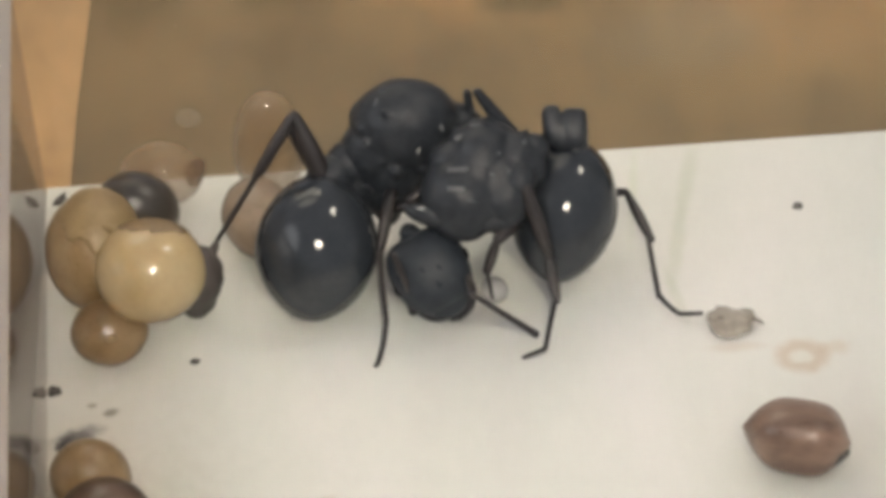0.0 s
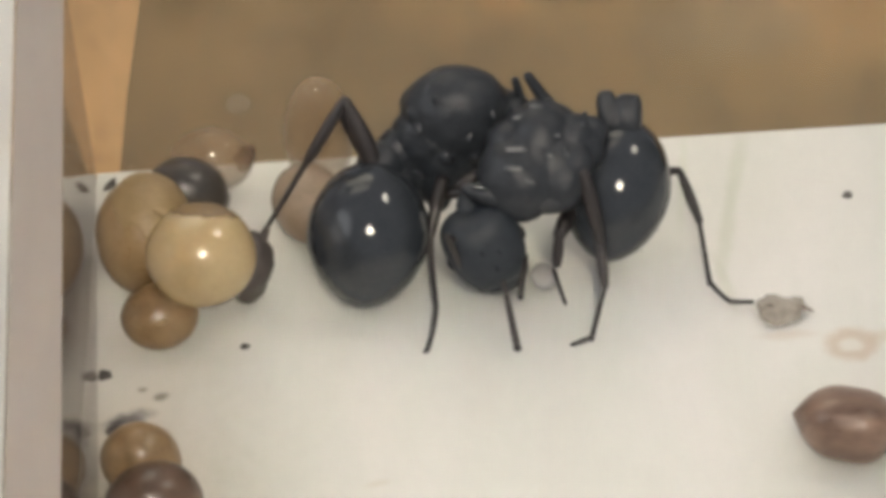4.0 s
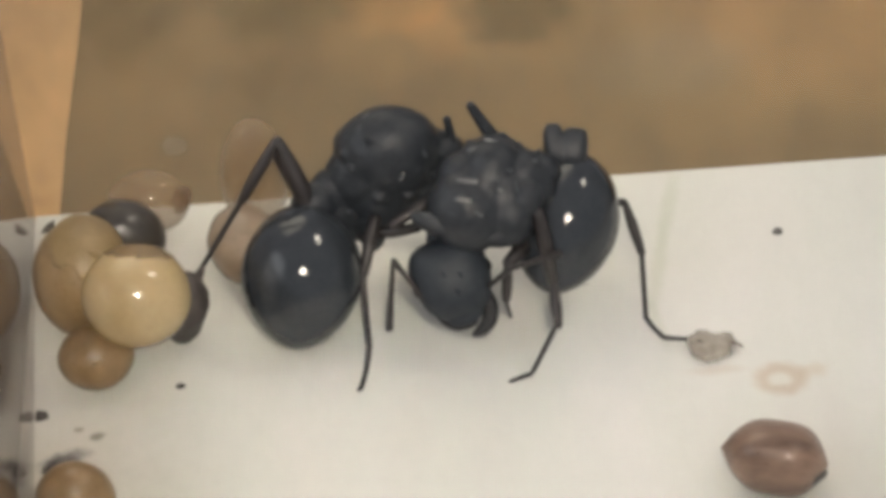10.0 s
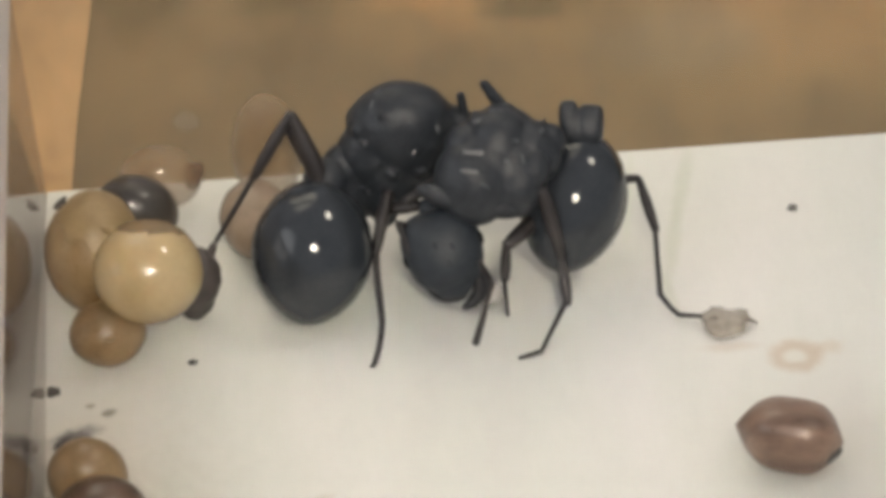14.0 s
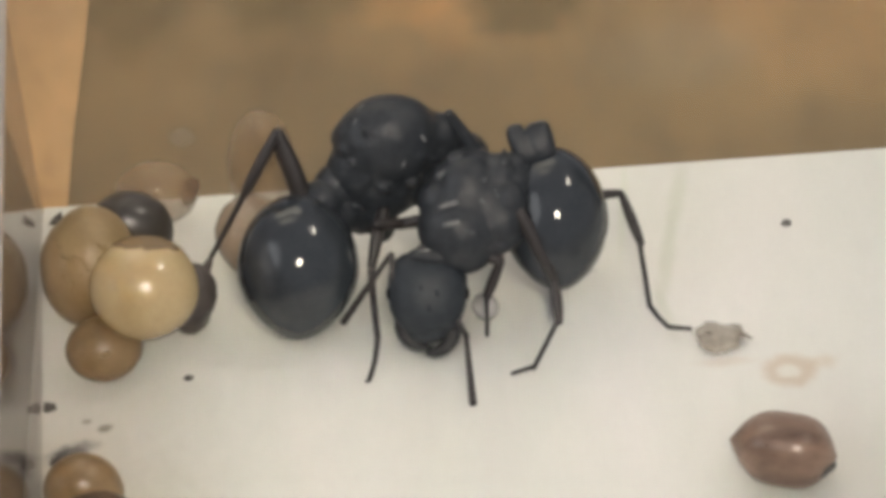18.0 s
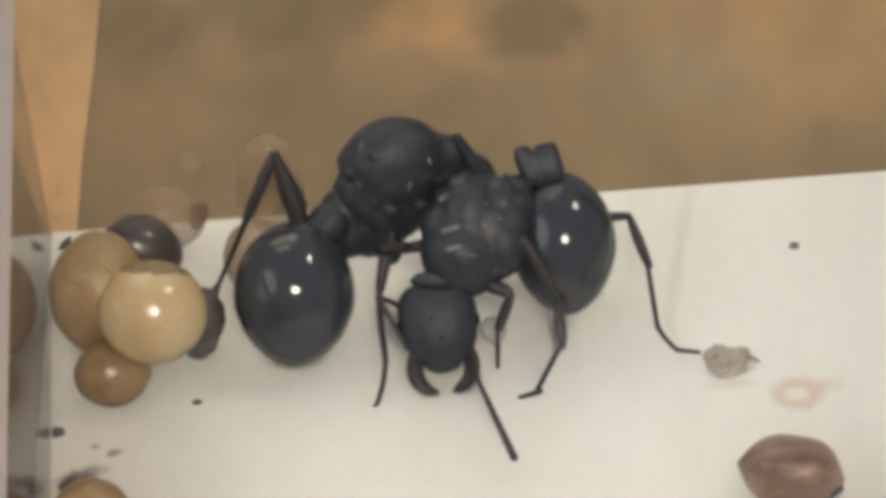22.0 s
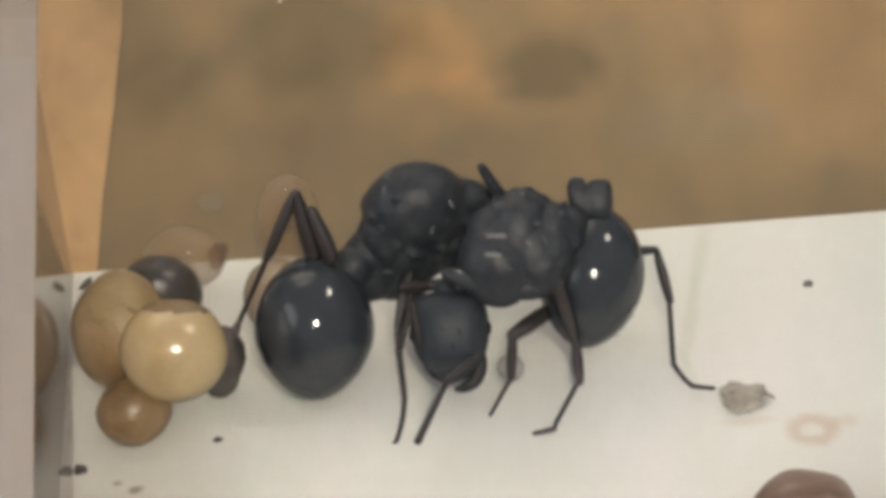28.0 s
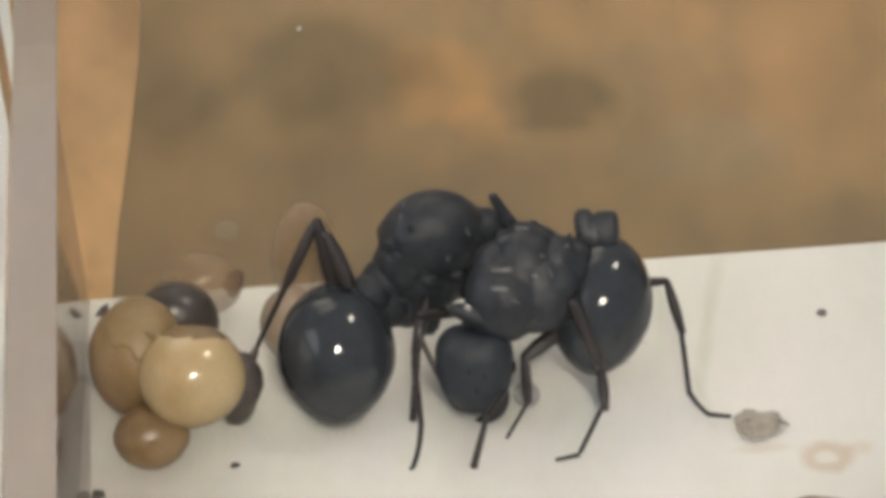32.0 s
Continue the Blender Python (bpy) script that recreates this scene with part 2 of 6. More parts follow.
def tube(bm, pts, radii, seg=12, squash=1.0):
    """A round limb through pts, eased between them, with rounded ends."""
    pts = [Vector(p) for p in pts]
    fine, rad = [], []
    n = len(pts) - 1
    for i in range(n):
        p0, p1, p2, p3 = pts[max(i - 1, 0)], pts[i], pts[i + 1], pts[min(i + 2, n)]
        for k in range(6):
            s = k / 6
            fine.append(0.5 * ((2 * p1) + (p2 - p0) * s + (2 * p0 - 5 * p1 + 4 * p2 - p3) * s * s + (3 * p1 - p0 - 3 * p2 + p3) * s ** 3))
            rad.append(radii[i] * (1 - s) + radii[i + 1] * s)
    fine.append(pts[-1])
    rad.append(radii[-1])
    d0, d1 = (fine[1] - fine[0]).normalized(), (fine[-1] - fine[-2]).normalized()
    fine = [fine[0] - d0 * rad[0] * 0.6] + fine + [fine[-1] + d1 * rad[-1] * 0.6]
    rad = [rad[0] * 0.35] + rad + [rad[-1] * 0.35]
    ref = Vector((0.31, 0.2, 0.93)) if abs(d0.z) < 0.9 else Vector((1, 0.1, 0))
    rings = []
    for i, p in enumerate(fine):
        d = (fine[min(i + 1, len(fine) - 1)] - fine[max(i - 1, 0)]).normalized()
        a = d.cross(ref).normalized()
        b = d.cross(a)
        rings.append([bm.verts.new(p + rad[i] * (math.cos(t) * a + squash * math.sin(t) * b))
                      for t in (2 * math.pi * k / seg for k in range(seg))])
    for r, q in zip(rings, rings[1:]):
        for k in range(seg):
            bm.faces.new((r[k], r[(k + 1) % seg], q[(k + 1) % seg], q[k]))
    bm.faces.new(rings[0])
    bm.faces.new(rings[-1])
    return bm


# ---- the setting ----
def wood(name, dark, light, along=(0.30, 0.55, 1.0), stain=0.13, painted_light=None, stains=()):
    m, nt, p = material(name)
    v = coords(nt, stretch=along)
    g = noise_node(nt, v, 0.30, 3, 0.45, 0.4)
    s = noise_node(nt, coords(nt, stretch=(1, 0.6, 1), shift=(57, 13, 0)), stain, 3, 0.5)
    base = ramp(nt, g, [(0.25, dark), (0.75, light)])
    blot = ramp(nt, s, [(0.34, (0.90, 0.90, 0.88)), (0.48, (0.97, 0.97, 0.96)), (0.66, (1.10, 1.08, 1.06))])
    tone = mix(nt, 1.0, base, blot, "MULTIPLY")
    smear = noise_node(nt, coords(nt, stretch=(1, 0.42, 1), shift=(9, 31, 0)), stain * 3.0, 4, 0.55, 0.3)
    tone = mix(nt, 1.0, tone, ramp(nt, smear, [(0.32, (0.84, 0.84, 0.86)), (0.50, (1.0, 1.0, 1.0)), (0.68, (1.12, 1.09, 1.08))]), "MULTIPLY")
    for c, r, turn, tint in stains:
        tone = stained_or_shaded(nt, tone, spot(nt, c, r, turn, 0.38, 1.6, 0.55), tint)
    # Light painted into the colour: wood brightens towards the right and back.
    if painted_light:
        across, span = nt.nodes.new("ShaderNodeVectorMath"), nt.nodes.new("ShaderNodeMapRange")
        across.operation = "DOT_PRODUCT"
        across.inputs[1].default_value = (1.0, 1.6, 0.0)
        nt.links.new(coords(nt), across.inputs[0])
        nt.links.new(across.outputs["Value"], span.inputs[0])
        span.inputs[1].default_value, span.inputs[2].default_value = painted_light
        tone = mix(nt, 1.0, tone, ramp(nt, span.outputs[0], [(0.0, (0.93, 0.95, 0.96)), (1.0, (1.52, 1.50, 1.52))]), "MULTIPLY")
    nt.links.new(tone, p.inputs["Base Color"])
    p.inputs["Roughness"].default_value = 0.5
    relief(nt, p, g, 0.05)
    return m


def paper_material():
    m, nt, p = material("white_paper")
    v = coords(nt)
    wide, fibre = noise_node(nt, coords(nt, stretch=(1, 0.35, 1)), 0.22, 3), noise_node(nt, coords(nt, stretch=(1, 0.4, 1)), 5, 5)
    base = ramp(nt, wide, [(0.30, (0.69, 0.665, 0.63)), (0.50, (0.73, 0.73, 0.675)), (0.70, (0.785, 0.765, 0.725))])
    grain = ramp(nt, fibre, [(0.3, (0.978, 0.978, 0.975)), (0.7, (1, 1, 1))])
    tone = mix(nt, 1.0, base, grain, "MULTIPLY")
    brown, hollow, fold_shade, soot = (0.84, 0.74, 0.66), (1.17, 1.30, 1.42), (0.89, 0.91, 0.86), (0.26, 0.25, 0.27)
    for c, r, turn, soft, warp, tint in (
            ((16.25, -7.17), (0.58, 0.50), 0, 0.30, 0.25, brown), ((16.22, -7.2), (0.26, 0.20), 0, 0.5, 0.2, hollow),
            ((17.0, -6.98), (0.30, 0.20), 20, 0.6, 0.3, (0.92, 0.86, 0.80)), ((14.9, -6.75), (0.55, 0.12), 0, 0.8, 0.2, (0.91, 0.86, 0.82)),
            # Shade of folds in the flat paper, painted as greenish lines.
            ((14.40, -1.2), (0.17, 1.1), -13, 0.7, 0.1, fold_shade), ((13.95, -3.3), (0.16, 1.3), -11, 0.7, 0.1, fold_shade),
            ((13.72, -5.0), (0.12, 0.8), 9, 0.8, 0.1, fold_shade), ((13.1, -1.6), (0.10, 1.3), -7, 0.8, 0.1, (0.94, 0.97, 0.91)),
            # Two lengthwise streaks are only tinted paler.
            ((2.05, -9.0), (0.34, 2.3), 0, 0.7, 0.1, (1.05, 1.04, 1.05)), ((7.2, -9.2), (0.55, 3.2), -3, 0.8, 0.2, (1.035, 1.03, 1.04)),
            ((0.55, -8.12), (0.46, 0.24), 18, 0.7, 0.5, soot), ((0.32, -8.38), (0.16, 0.34), 0, 0.7, 0.3, soot),
            ((1.27, -7.45), (0.16, 0.11), 20, 0.5, 0.1, (0.48, 0.45, 0.40)), ((0.85, -7.2), (0.10, 0.07), 0, 0.6, 0.1, (0.6, 0.56, 0.5)),
            # Soil plus shade painted by the side wall; light falloff painted front right.
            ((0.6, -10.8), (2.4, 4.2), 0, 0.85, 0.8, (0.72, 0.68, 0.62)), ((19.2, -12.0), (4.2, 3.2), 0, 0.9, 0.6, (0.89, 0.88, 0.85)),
            ((5.9, -10.4), (0.22, 0.08), 10, 0.8, 0.2, (0.92, 0.90, 0.86))):
        tone = stained_or_shaded(nt, tone, spot(nt, c, r, turn, soft, warp, 3.0), tint)
    nt.links.new(tone, p.inputs["Base Color"])
    p.inputs["Roughness"].default_value = 0.6
    relief(nt, p, noise_node(nt, v, 1.2, 4), 0.02)
    return m


PAPER = paper_material()
TABLE = wood("oiled_table_wood", (0.252, 0.165, 0.073), (0.288, 0.190, 0.086), (0.42, 0.77, 1.4), 0.18, painted_light=(17.3, 41.6), stains=(
    ((1.14, 10.9), (1.14, 1.85), 0, (0.80, 0.80, 0.75)), ((5.35, 12.46), (2.35, 2.56), 15, (0.66, 0.68, 0.62)), ((6.34, 8.9), (1.71, 1.14), 0, (0.92, 0.92, 0.91)),
    ((8.34, 11.61), (1.35, 1.85), 10, (1.32, 1.19, 1.05)), ((9.55, 9.61), (0.85, 1.14), 0, (1.22, 1.12, 1.04)), ((11.6, 10.5), (1.35, 1.45), 0, (0.57, 0.59, 0.55)),
    ((8.05, 7.33), (0.36, 1.57), 0, (1.08, 1.05, 1.02)), ((12.04, 7.05), (0.50, 1.85), 4, (1.07, 1.04, 1.01)), ((15.32, 7.76), (1.95, 1.60), 0, (1.04, 1.10, 1.24)),
    # The widest patch only darkens the strip behind the back wall.
    ((20.59, 10.9), (4.70, 4.70), 0, (1.19, 1.11, 1.05)), ((19.45, 3.77), (3.92, 1.85), 4, (0.84, 0.86, 0.88)), ((8.76, 4.91), (10.68, 3.28), 0, (0.9, 0.91, 0.91)),
    ((13.39, 14.17), (2.85, 1.71), 0, (1.16, 1.1, 1.04)), ((2.64, 14.31), (1.07, 1.57), 0, (1.1, 1.07, 1.04))))
POST = wood("pale_wood", (0.55, 0.35, 0.172), (0.67, 0.44, 0.236), (1, 1, 0.08), 0.3)
ACRYLIC = glass("clear_acrylic", (0.97, 0.97, 0.96), 0.05, 0.0, 1.22)
ACRYLIC_SIDE = glass("scuffed_acrylic", (0.98, 0.95, 0.92), 0.06, 0.24, 1.5)
EDGE = surface("cut_acrylic_edge", (0.31, 0.262, 0.232), (0.375, 0.325, 0.292), 0.35, 0.5, 0.1, 0.004, 3, 0.07, stretch=(1, 0.25, 1), sss=0.3)

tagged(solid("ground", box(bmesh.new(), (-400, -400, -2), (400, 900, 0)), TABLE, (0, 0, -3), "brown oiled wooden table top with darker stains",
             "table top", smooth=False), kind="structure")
tagged(solid("floor", box(bmesh.new(), (-0.41, -30, -1.2), (34, 0, 0)), PAPER, (0, 0, 0), "white paper floor of the nest box with faint stains and painted shade",
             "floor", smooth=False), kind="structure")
tagged(solid("plinth", box(bmesh.new(), (-1.6, -31, -3), (35, 1.2, -1.204)), PAPER, (0, 0, 0), "white block under the nest box", "block", smooth=False), kind="structure")

back = thing("wall_back", (16, 0.9, 0), "clear acrylic back wall of the nest box", "wall", kind="structure")
pane = part("panel", box(bmesh.new(), (-17.6, -0.896, -1.2), (18, 0.6, 14)), ACRYLIC, back, smooth=False)
pane.visible_shadow = False
left = thing("wall_left", (-0.43, 0, 0), "scuffed clear acrylic side wall with a hazy cut edge", "wall", kind="structure")
left.rotation_euler = (0, 0, radians(2.5))
part("panel", box(bmesh.new(), (-1.0, -31, -1.2), (0, -0.06, 6.4)), ACRYLIC_SIDE, left, smooth=False)
part("rim", box(bmesh.new(), (-0.92, -31, 6.404), (0.08, 40, 6.5)), EDGE, left, "hazy sawn rim", smooth=False)
tagged(solid("paper_sheet", box(bmesh.new(), (-40, -60, -1.7), (-1.62, 40, 0)), PAPER, (0, 0, -1.3), "white paper sheet lying beside the nest box", "paper", smooth=False), kind="structure")


def wooden_post():
    bm = bmesh.new()
    prof = [(-1.9, -3.0), (-0.40, -3.0), (0.20, 0.0), (0.70, 2.0), (1.08, 3.7), (1.35, 6.0), (1.5, 10.0), (1.6, 16.0), (-1.9, 16.0)]
    f = [bm.verts.new((x, 1.7 + 0.5 * (z + 2), z)) for x, z in prof]
    b = [bm.verts.new((x, 3.2 + 0.5 * (z + 2), z)) for x, z in prof]
    bm.faces.new(f)
    bm.faces.new(b)
    for i in range(len(prof)):
        k = (i + 1) % len(prof)
        bm.faces.new((f[i], f[k], b[k], b[i]))
    return solid("wooden_post", bm, POST, (0, 0, 0), "pale orange wooden post standing behind the box corner", "post", smooth=False)


wooden_post()


# ---- the seeds ----
SEED_CREAM = surface("cream_seed_coat", (0.49, 0.365, 0.185), (0.57, 0.44, 0.245), 0.9, 0.22, 0.06, 0.006, 6, 0.08, sss=0.25, coat=0.8)
SEED_TAN = surface("tan_seed_coat", (0.32, 0.215, 0.105), (0.41, 0.285, 0.15), 1.1, 0.3, 0.08, 0.01, 7, 0.15, sss=0.25, coat=0.2)
SEED_AMBER = surface("amber_seed_coat", (0.20, 0.130, 0.062), (0.34, 0.225, 0.112), 1.1, 0.3, 0.08, 0.01, 7, 0.15, sss=0.2, coat=0.2)
SEED_BROWN = surface("brown_seed_coat", (0.09, 0.051, 0.033), (0.37, 0.24, 0.17), 0.7, 0.3, 0.08, 0.015, 8, 0.2, stretch=(0.5, 2, 2), coat=0.3)
SEED_UMBER = surface("umber_seed_coat", (0.075, 0.046, 0.030), (0.17, 0.105, 0.066), 0.8, 0.3, 0.08, 0.015, 8, 0.2, coat=0.3)
SEED_DARK = surface("dark_seed_coat", (0.047, 0.041, 0.036), (0.080, 0.070, 0.061), 0.8, 0.34, 0.08, 0.005, 9, coat=0.3)
HUSK_DARK = surface("dark_husk", (0.055, 0.046, 0.042), (0.11, 0.092, 0.082), 1.5, 0.5, 0.08, 0.02, 6)
DIRT = surface("dark_debris", (0.055, 0.048, 0.042), (0.14, 0.125, 0.11), 3, 0.6, 0.1, 0.05, 8)


def thin_husk(name, dark, light, alpha, gloss=0.2):
    m = surface(name, dark, light, 1.1, 0.3, 0.08, 0.01, 7, 0.15, coat=gloss)
    m.node_tree.nodes["Principled BSDF"].inputs["Alpha"].default_value = alpha
    return m


SEED_FAINT = thin_husk("translucent_seed_coat", (0.36, 0.235, 0.125), (0.50, 0.345, 0.20), 0.40, 1.0)
SEED_PALE = thin_husk("pale_seed_coat", (0.36, 0.255, 0.165), (0.48, 0.36, 0.25), 0.66, 1.0)
TIP_BROWN = thin_husk("brown_seed_tip", (0.16, 0.085, 0.055), (0.26, 0.15, 0.10), 0.45)
WATER_MARK = thin_husk("dried_water_mark", (0.72, 0.66, 0.56), (0.8, 0.74, 0.64), 0.09)
SMUDGE = thin_husk("grey_smudge", (0.07, 0.062, 0.058), (0.18, 0.165, 0.15), 0.32)
SPECK = thin_husk("grey_grit", (0.15, 0.14, 0.125), (0.22, 0.205, 0.18), 0.8)
HUSK = thin_husk("dry_husk_skin", (0.26, 0.21, 0.16), (0.74, 0.68, 0.58), 0.52)
CAP_SKIN = thin_husk("tan_cap_skin", (0.31, 0.21, 0.115), (0.40, 0.28, 0.16), 0.36, 0.6)
SEED_SKIN = surface("pale_husk_skin", (0.31, 0.22, 0.105), (0.40, 0.285, 0.145), 1.6, 0.38, 0.08, 0.02, 6, 0.2)


def seed(name, mat, centre, radii, turn, label, group="seeds on the floor", shape=None, lump=0.04):
    bm = blob(bmesh.new(), radii, (0, 0, 0), turn, shape, lump, 1.1, 48)
    low = min(v.co.z for v in bm.verts)
    return solid(name, bm, mat, (centre[0], centre[1], centre[2] if centre[2] is not None else -low), label, "seed", group)


def lens(p):
    """Pointed at both ends of x."""
    r = math.sqrt(max(0.0, 1 - p.x * p.x))
    k = (1 - abs(p.x) ** (3.0 if p.x < 0 else 3.8)) / max(r, 0.04) if abs(p.x) < 0.999 else 0.0
    k *= 1 + 0.07 * math.cos(3 * math.atan2(p.z, p.y) + 0.6)
    return Vector((p.x, p.y * k, p.z * k))


cream = seed("seed", SEED_CREAM, (2.30, -5.15, 1.95), (1.21, 1.12, 1.15), (-42, 0, 0), "round glossy cream seed propped on other seeds", lump=0.02)
amber = seed("seed", SEED_AMBER, (1.28, -5.68, None), (0.85, 0.77, 0.72), (0, 0, 20), "amber brown seed under the cream seed")
torn = seed("seed", SEED_TAN, (0.98, -3.75, 1.45), (1.09, 1.25, 1.35), (-20, 10, 0), "large dull tan seed with a torn husk against the side wall")
seed("seed", SEED_DARK, (1.86, -1.95, 0.96), (0.96, 0.80, 0.80), (0, 22, 0), "nearly black round seed behind the tan one")
tipped = seed("seed", SEED_FAINT, (2.38, -0.95, 1.02), (0.95, 0.72, 0.78), (0, 0, 0), "tan seed with a dark tip close to the back wall")
# Mirror image of the pale seed in the back wall, modelled as a solid.
seed("seed", SEED_FAINT, (4.86, -0.75, 1.42), (0.80, 0.62, 1.55), (-6, 3, 0), "tall translucent tan shape added as a reflection in the back wall")
seed("seed", SEED_PALE, (4.58, -2.45, None), (0.84, 1.05, 0.84), (0, 0, 10), "pale tan seed lying beside the queen")
seed("seed", SEED_AMBER, (1.0, -10.1, None), (0.85, 0.75, 0.85), (0, 0, 0), "amber seed by the side wall")
seed("seed", SEED_UMBER, (1.32, -11.3, None), (1.0, 0.85, 0.85), (0, 0, 15), "dark brown seed beside the amber one")
pointed = seed("seed", SEED_BROWN, (15.70, -10.22, None), (1.14, 0.80, 0.72), (12, 4, -15), "glossy brown seed pointed at both ends", shape=lens, lump=0.02)



def skin(radii, turn, axis, cut, thick, ragged=1.0):
    """A ragged piece of skin that clings to an ellipsoid round the given axis."""
    bm = blob(bmesh.new(), radii, (0, 0, 0), turn, None, 0.03, 1.1, 96)
    a = Vector(axis).normalized()
    gone = []
    for v in bm.verts:
        edge = ragged * (0.16 * noise.noise(v.co * 2.3) + 0.06 * noise.noise(v.co * 7.0))
        if v.co.normalized().dot(a) + edge < cut:
            gone.append(v)
    bmesh.ops.delete(bm, geom=gone, context="VERTS")
    bmesh.ops.solidify(bm, geom=bm.faces[:], thickness=thick)
    return bm


part("cap_skin", skin((1.225, 1.135, 1.165), (-42, 0, 0), (0.12, 0.675, 0.738), 0.72, 0.008, 0.15), CAP_SKIN, cream, "thin tan skin over one end")
part("hilum", blob(bmesh.new(), (0.15, 0.07, 0.19), (0.10, -0.60, 0.38), (40, 0, 15), None, 0.25, 3, 24), SEED_SKIN, amber, "pale chipped scar")
part("torn_husk", skin((1.075, 1.275, 1.378), (-20, 10, 0), (0.45, -0.05, 1.0), 0.60, 0.03), SEED_SKIN, torn, "paler torn skin on top")
part("torn_husk", blob(bmesh.new(), (0.34, 0.10, 0.07), (0.62, -0.62, 1.02), (35, 24, -14), None, 0.3, 3.0, 36), SEED_SKIN, torn, "curled rim of the torn skin")
part("tip", blob(bmesh.new(), (0.24, 0.28, 0.36), (0.80, -0.1, 0.1), (0, 20, 0), None, 0.2, 3, 20), TIP_BROWN, tipped, "brown tip")
part("hilum", blob(bmesh.new(), (0.44, 0.17, 0.30), (0.66, -0.50, -0.22), (20, 0, 24), None, 0.2, 3, 24), SEED_DARK, pointed, "dark scar near the blunt end")


def seed_cap():
    bm = blob(bmesh.new(), (0.55, 0.6, 1.02), (0, 0, 0.98), (10, 10, 0), None, 0.12, 2.0, 32)
    tube(bm, [(0.2, 0.1, 1.4), (0.42, 0.35, 1.62), (0.5, 0.5, 1.7)], [0.2, 0.1, 0.05])
    return solid("seed_husk", bm, HUSK_DARK, (3.22, -4.6, 0.02), "dark dry seed husk standing behind the cream seed", "husk")


seed_cap()


def flat_patch(name, mat, centre, size, thick, label, category, ring=0.0, lump=0.35, seedv=0.0):
    """A thin crumb or stain with an uneven rim; ring leaves its middle open."""
    bm = bmesh.new()
    n = 36
    loops = []
    for r, z in ((1.0, 0.0), (0.93, thick), (max(ring, 0.02), thick * (1.2 if not ring else 1.0)), (max(ring, 0.02) * 0.98, 0.0)):
        row = []
        for i in range(n):
            a = 2 * math.pi * i / n
            k = r * (1 + lump * noise.noise(Vector((math.cos(a) * 1.4, math.sin(a) * 1.4, seedv))))
            ca, sa = math.cos(a), math.sin(a)
            row.append(bm.verts.new((size[0] * k * ca, size[1] * k * sa, z)))
        loops.append(row)
    for p, q in zip(loops, loops[1:] + loops[:1]):
        for i in range(n):
            bm.faces.new((p[i], p[(i + 1) % n], q[(i + 1) % n], q[i]))
    return solid(name, bm, mat, centre, label, category)


flat_patch("floor_speck", SPECK, (16.8, -2.39, 0.002), (0.12, 0.10), 0.05, "small dark speck on the white floor", "speck", seedv=1)
flat_patch("floor_speck", DIRT, (3.08, -6.08, 0.002), (0.11, 0.07), 0.04, "small dark speck beside the seeds", "speck", seedv=2)
flat_patch("floor_speck", DIRT, (-0.09, -0.46, 0.002), (0.09, 0.24), 0.05, "dark crumb in the back corner of the box", "speck", seedv=9).rotation_euler = (0, 0, radians(-32))
for k, (x, y, r, m) in enumerate(((0.20, -8.4, 0.13, SMUDGE), (0.02, -6.70, 0.17, DIRT))):
    flat_patch("debris", m, (x, y, 0.002), (r, r * 0.8), 0.06, "dark crumb lying against the side wall", "debris", lump=0.5, seedv=5 + 3 * k)


def boxy(p):
    s = 1 / max((abs(p.x) ** 3.2 + abs(p.y) ** 3.2 + abs(p.z) ** 3.2) ** (1 / 3.2), 1e-6)
    return p * s


def shield(p):
    """Boxy, and narrower towards -y."""
    q = boxy(p)
    return Vector((q.x * (0.82 + 0.30 * q.y) - 0.16 * (1 - q.y), q.y, q.z))


def husk():
    bm = blob(bmesh.new(), (0.55, 0.39, 0.15), (0, 0, 0), (0, 0, -16), shield, 0.36, 2.6, 56)
    low = min(v.co.z for v in bm.verts)
    bmesh.ops.translate(bm, vec=(0, 0, -low), verts=bm.verts)
    ob = solid("chewed_husk", bm, HUSK, (14.88, -6.22, 0.0), "pale chewed seed husk under the foot", "husk")
    part("flake", tube(bmesh.new(), [(0.30, 0.16, 0.20), (0.48, 0.06, 0.20), (0.64, 0.02, 0.12)], [0.07, 0.09, 0.04], squash=0.5), TIP_BROWN, ob, "browner curled flake")
    part("flake", tube(bmesh.new(), [(-0.42, 0.02, 0.22), (-0.30, 0.16, 0.27), (-0.05, 0.22, 0.27)], [0.04, 0.06, 0.03], squash=0.6), TIP_BROWN, ob, "browner curled flake")
    return ob


husk()


def water_mark(x, z, r):
    bm = bmesh.new()
    blob(bm, (r, 0.02, r), (0, 0, 0), (0, 0, 0), None, 0.05, 3, 28)
    return solid("water_mark", bm, WATER_MARK, (x, -0.022, z), "faint round dried water mark on the clear wall", "mark")


water_mark(3.06, 1.87, 0.30)


def dust():
    bm = blob(bmesh.new(), (0.045, 0.03, 0.05), (0, 0, 0), (0, 0, 0), None, 0.3, 9.0, 16)
    return solid("dust_speck", bm, PAPER, (5.22, -0.034, 7.54), "tiny white dust grain on the clear wall", "dust")


dust()


def droplet():
    m, nt, p = material("clear_jelly")
    p.inputs["Base Color"].default_value = (0.86, 0.84, 0.82, 1)
    p.inputs["Roughness"].default_value, p.inputs["Transmission Weight"].default_value = 0.16, 0.55
    p.inputs["IOR"].default_value = 1.36
    return solid("egg", blob(bmesh.new(), (0.30, 0.34, 0.27), (0, 0, 0.27), (0, 0, 20), None, 0.02, 2, 28), m, (9.73, -4.72, 0.0),
                 "translucent pearly egg under the worker", "egg")


droplet()


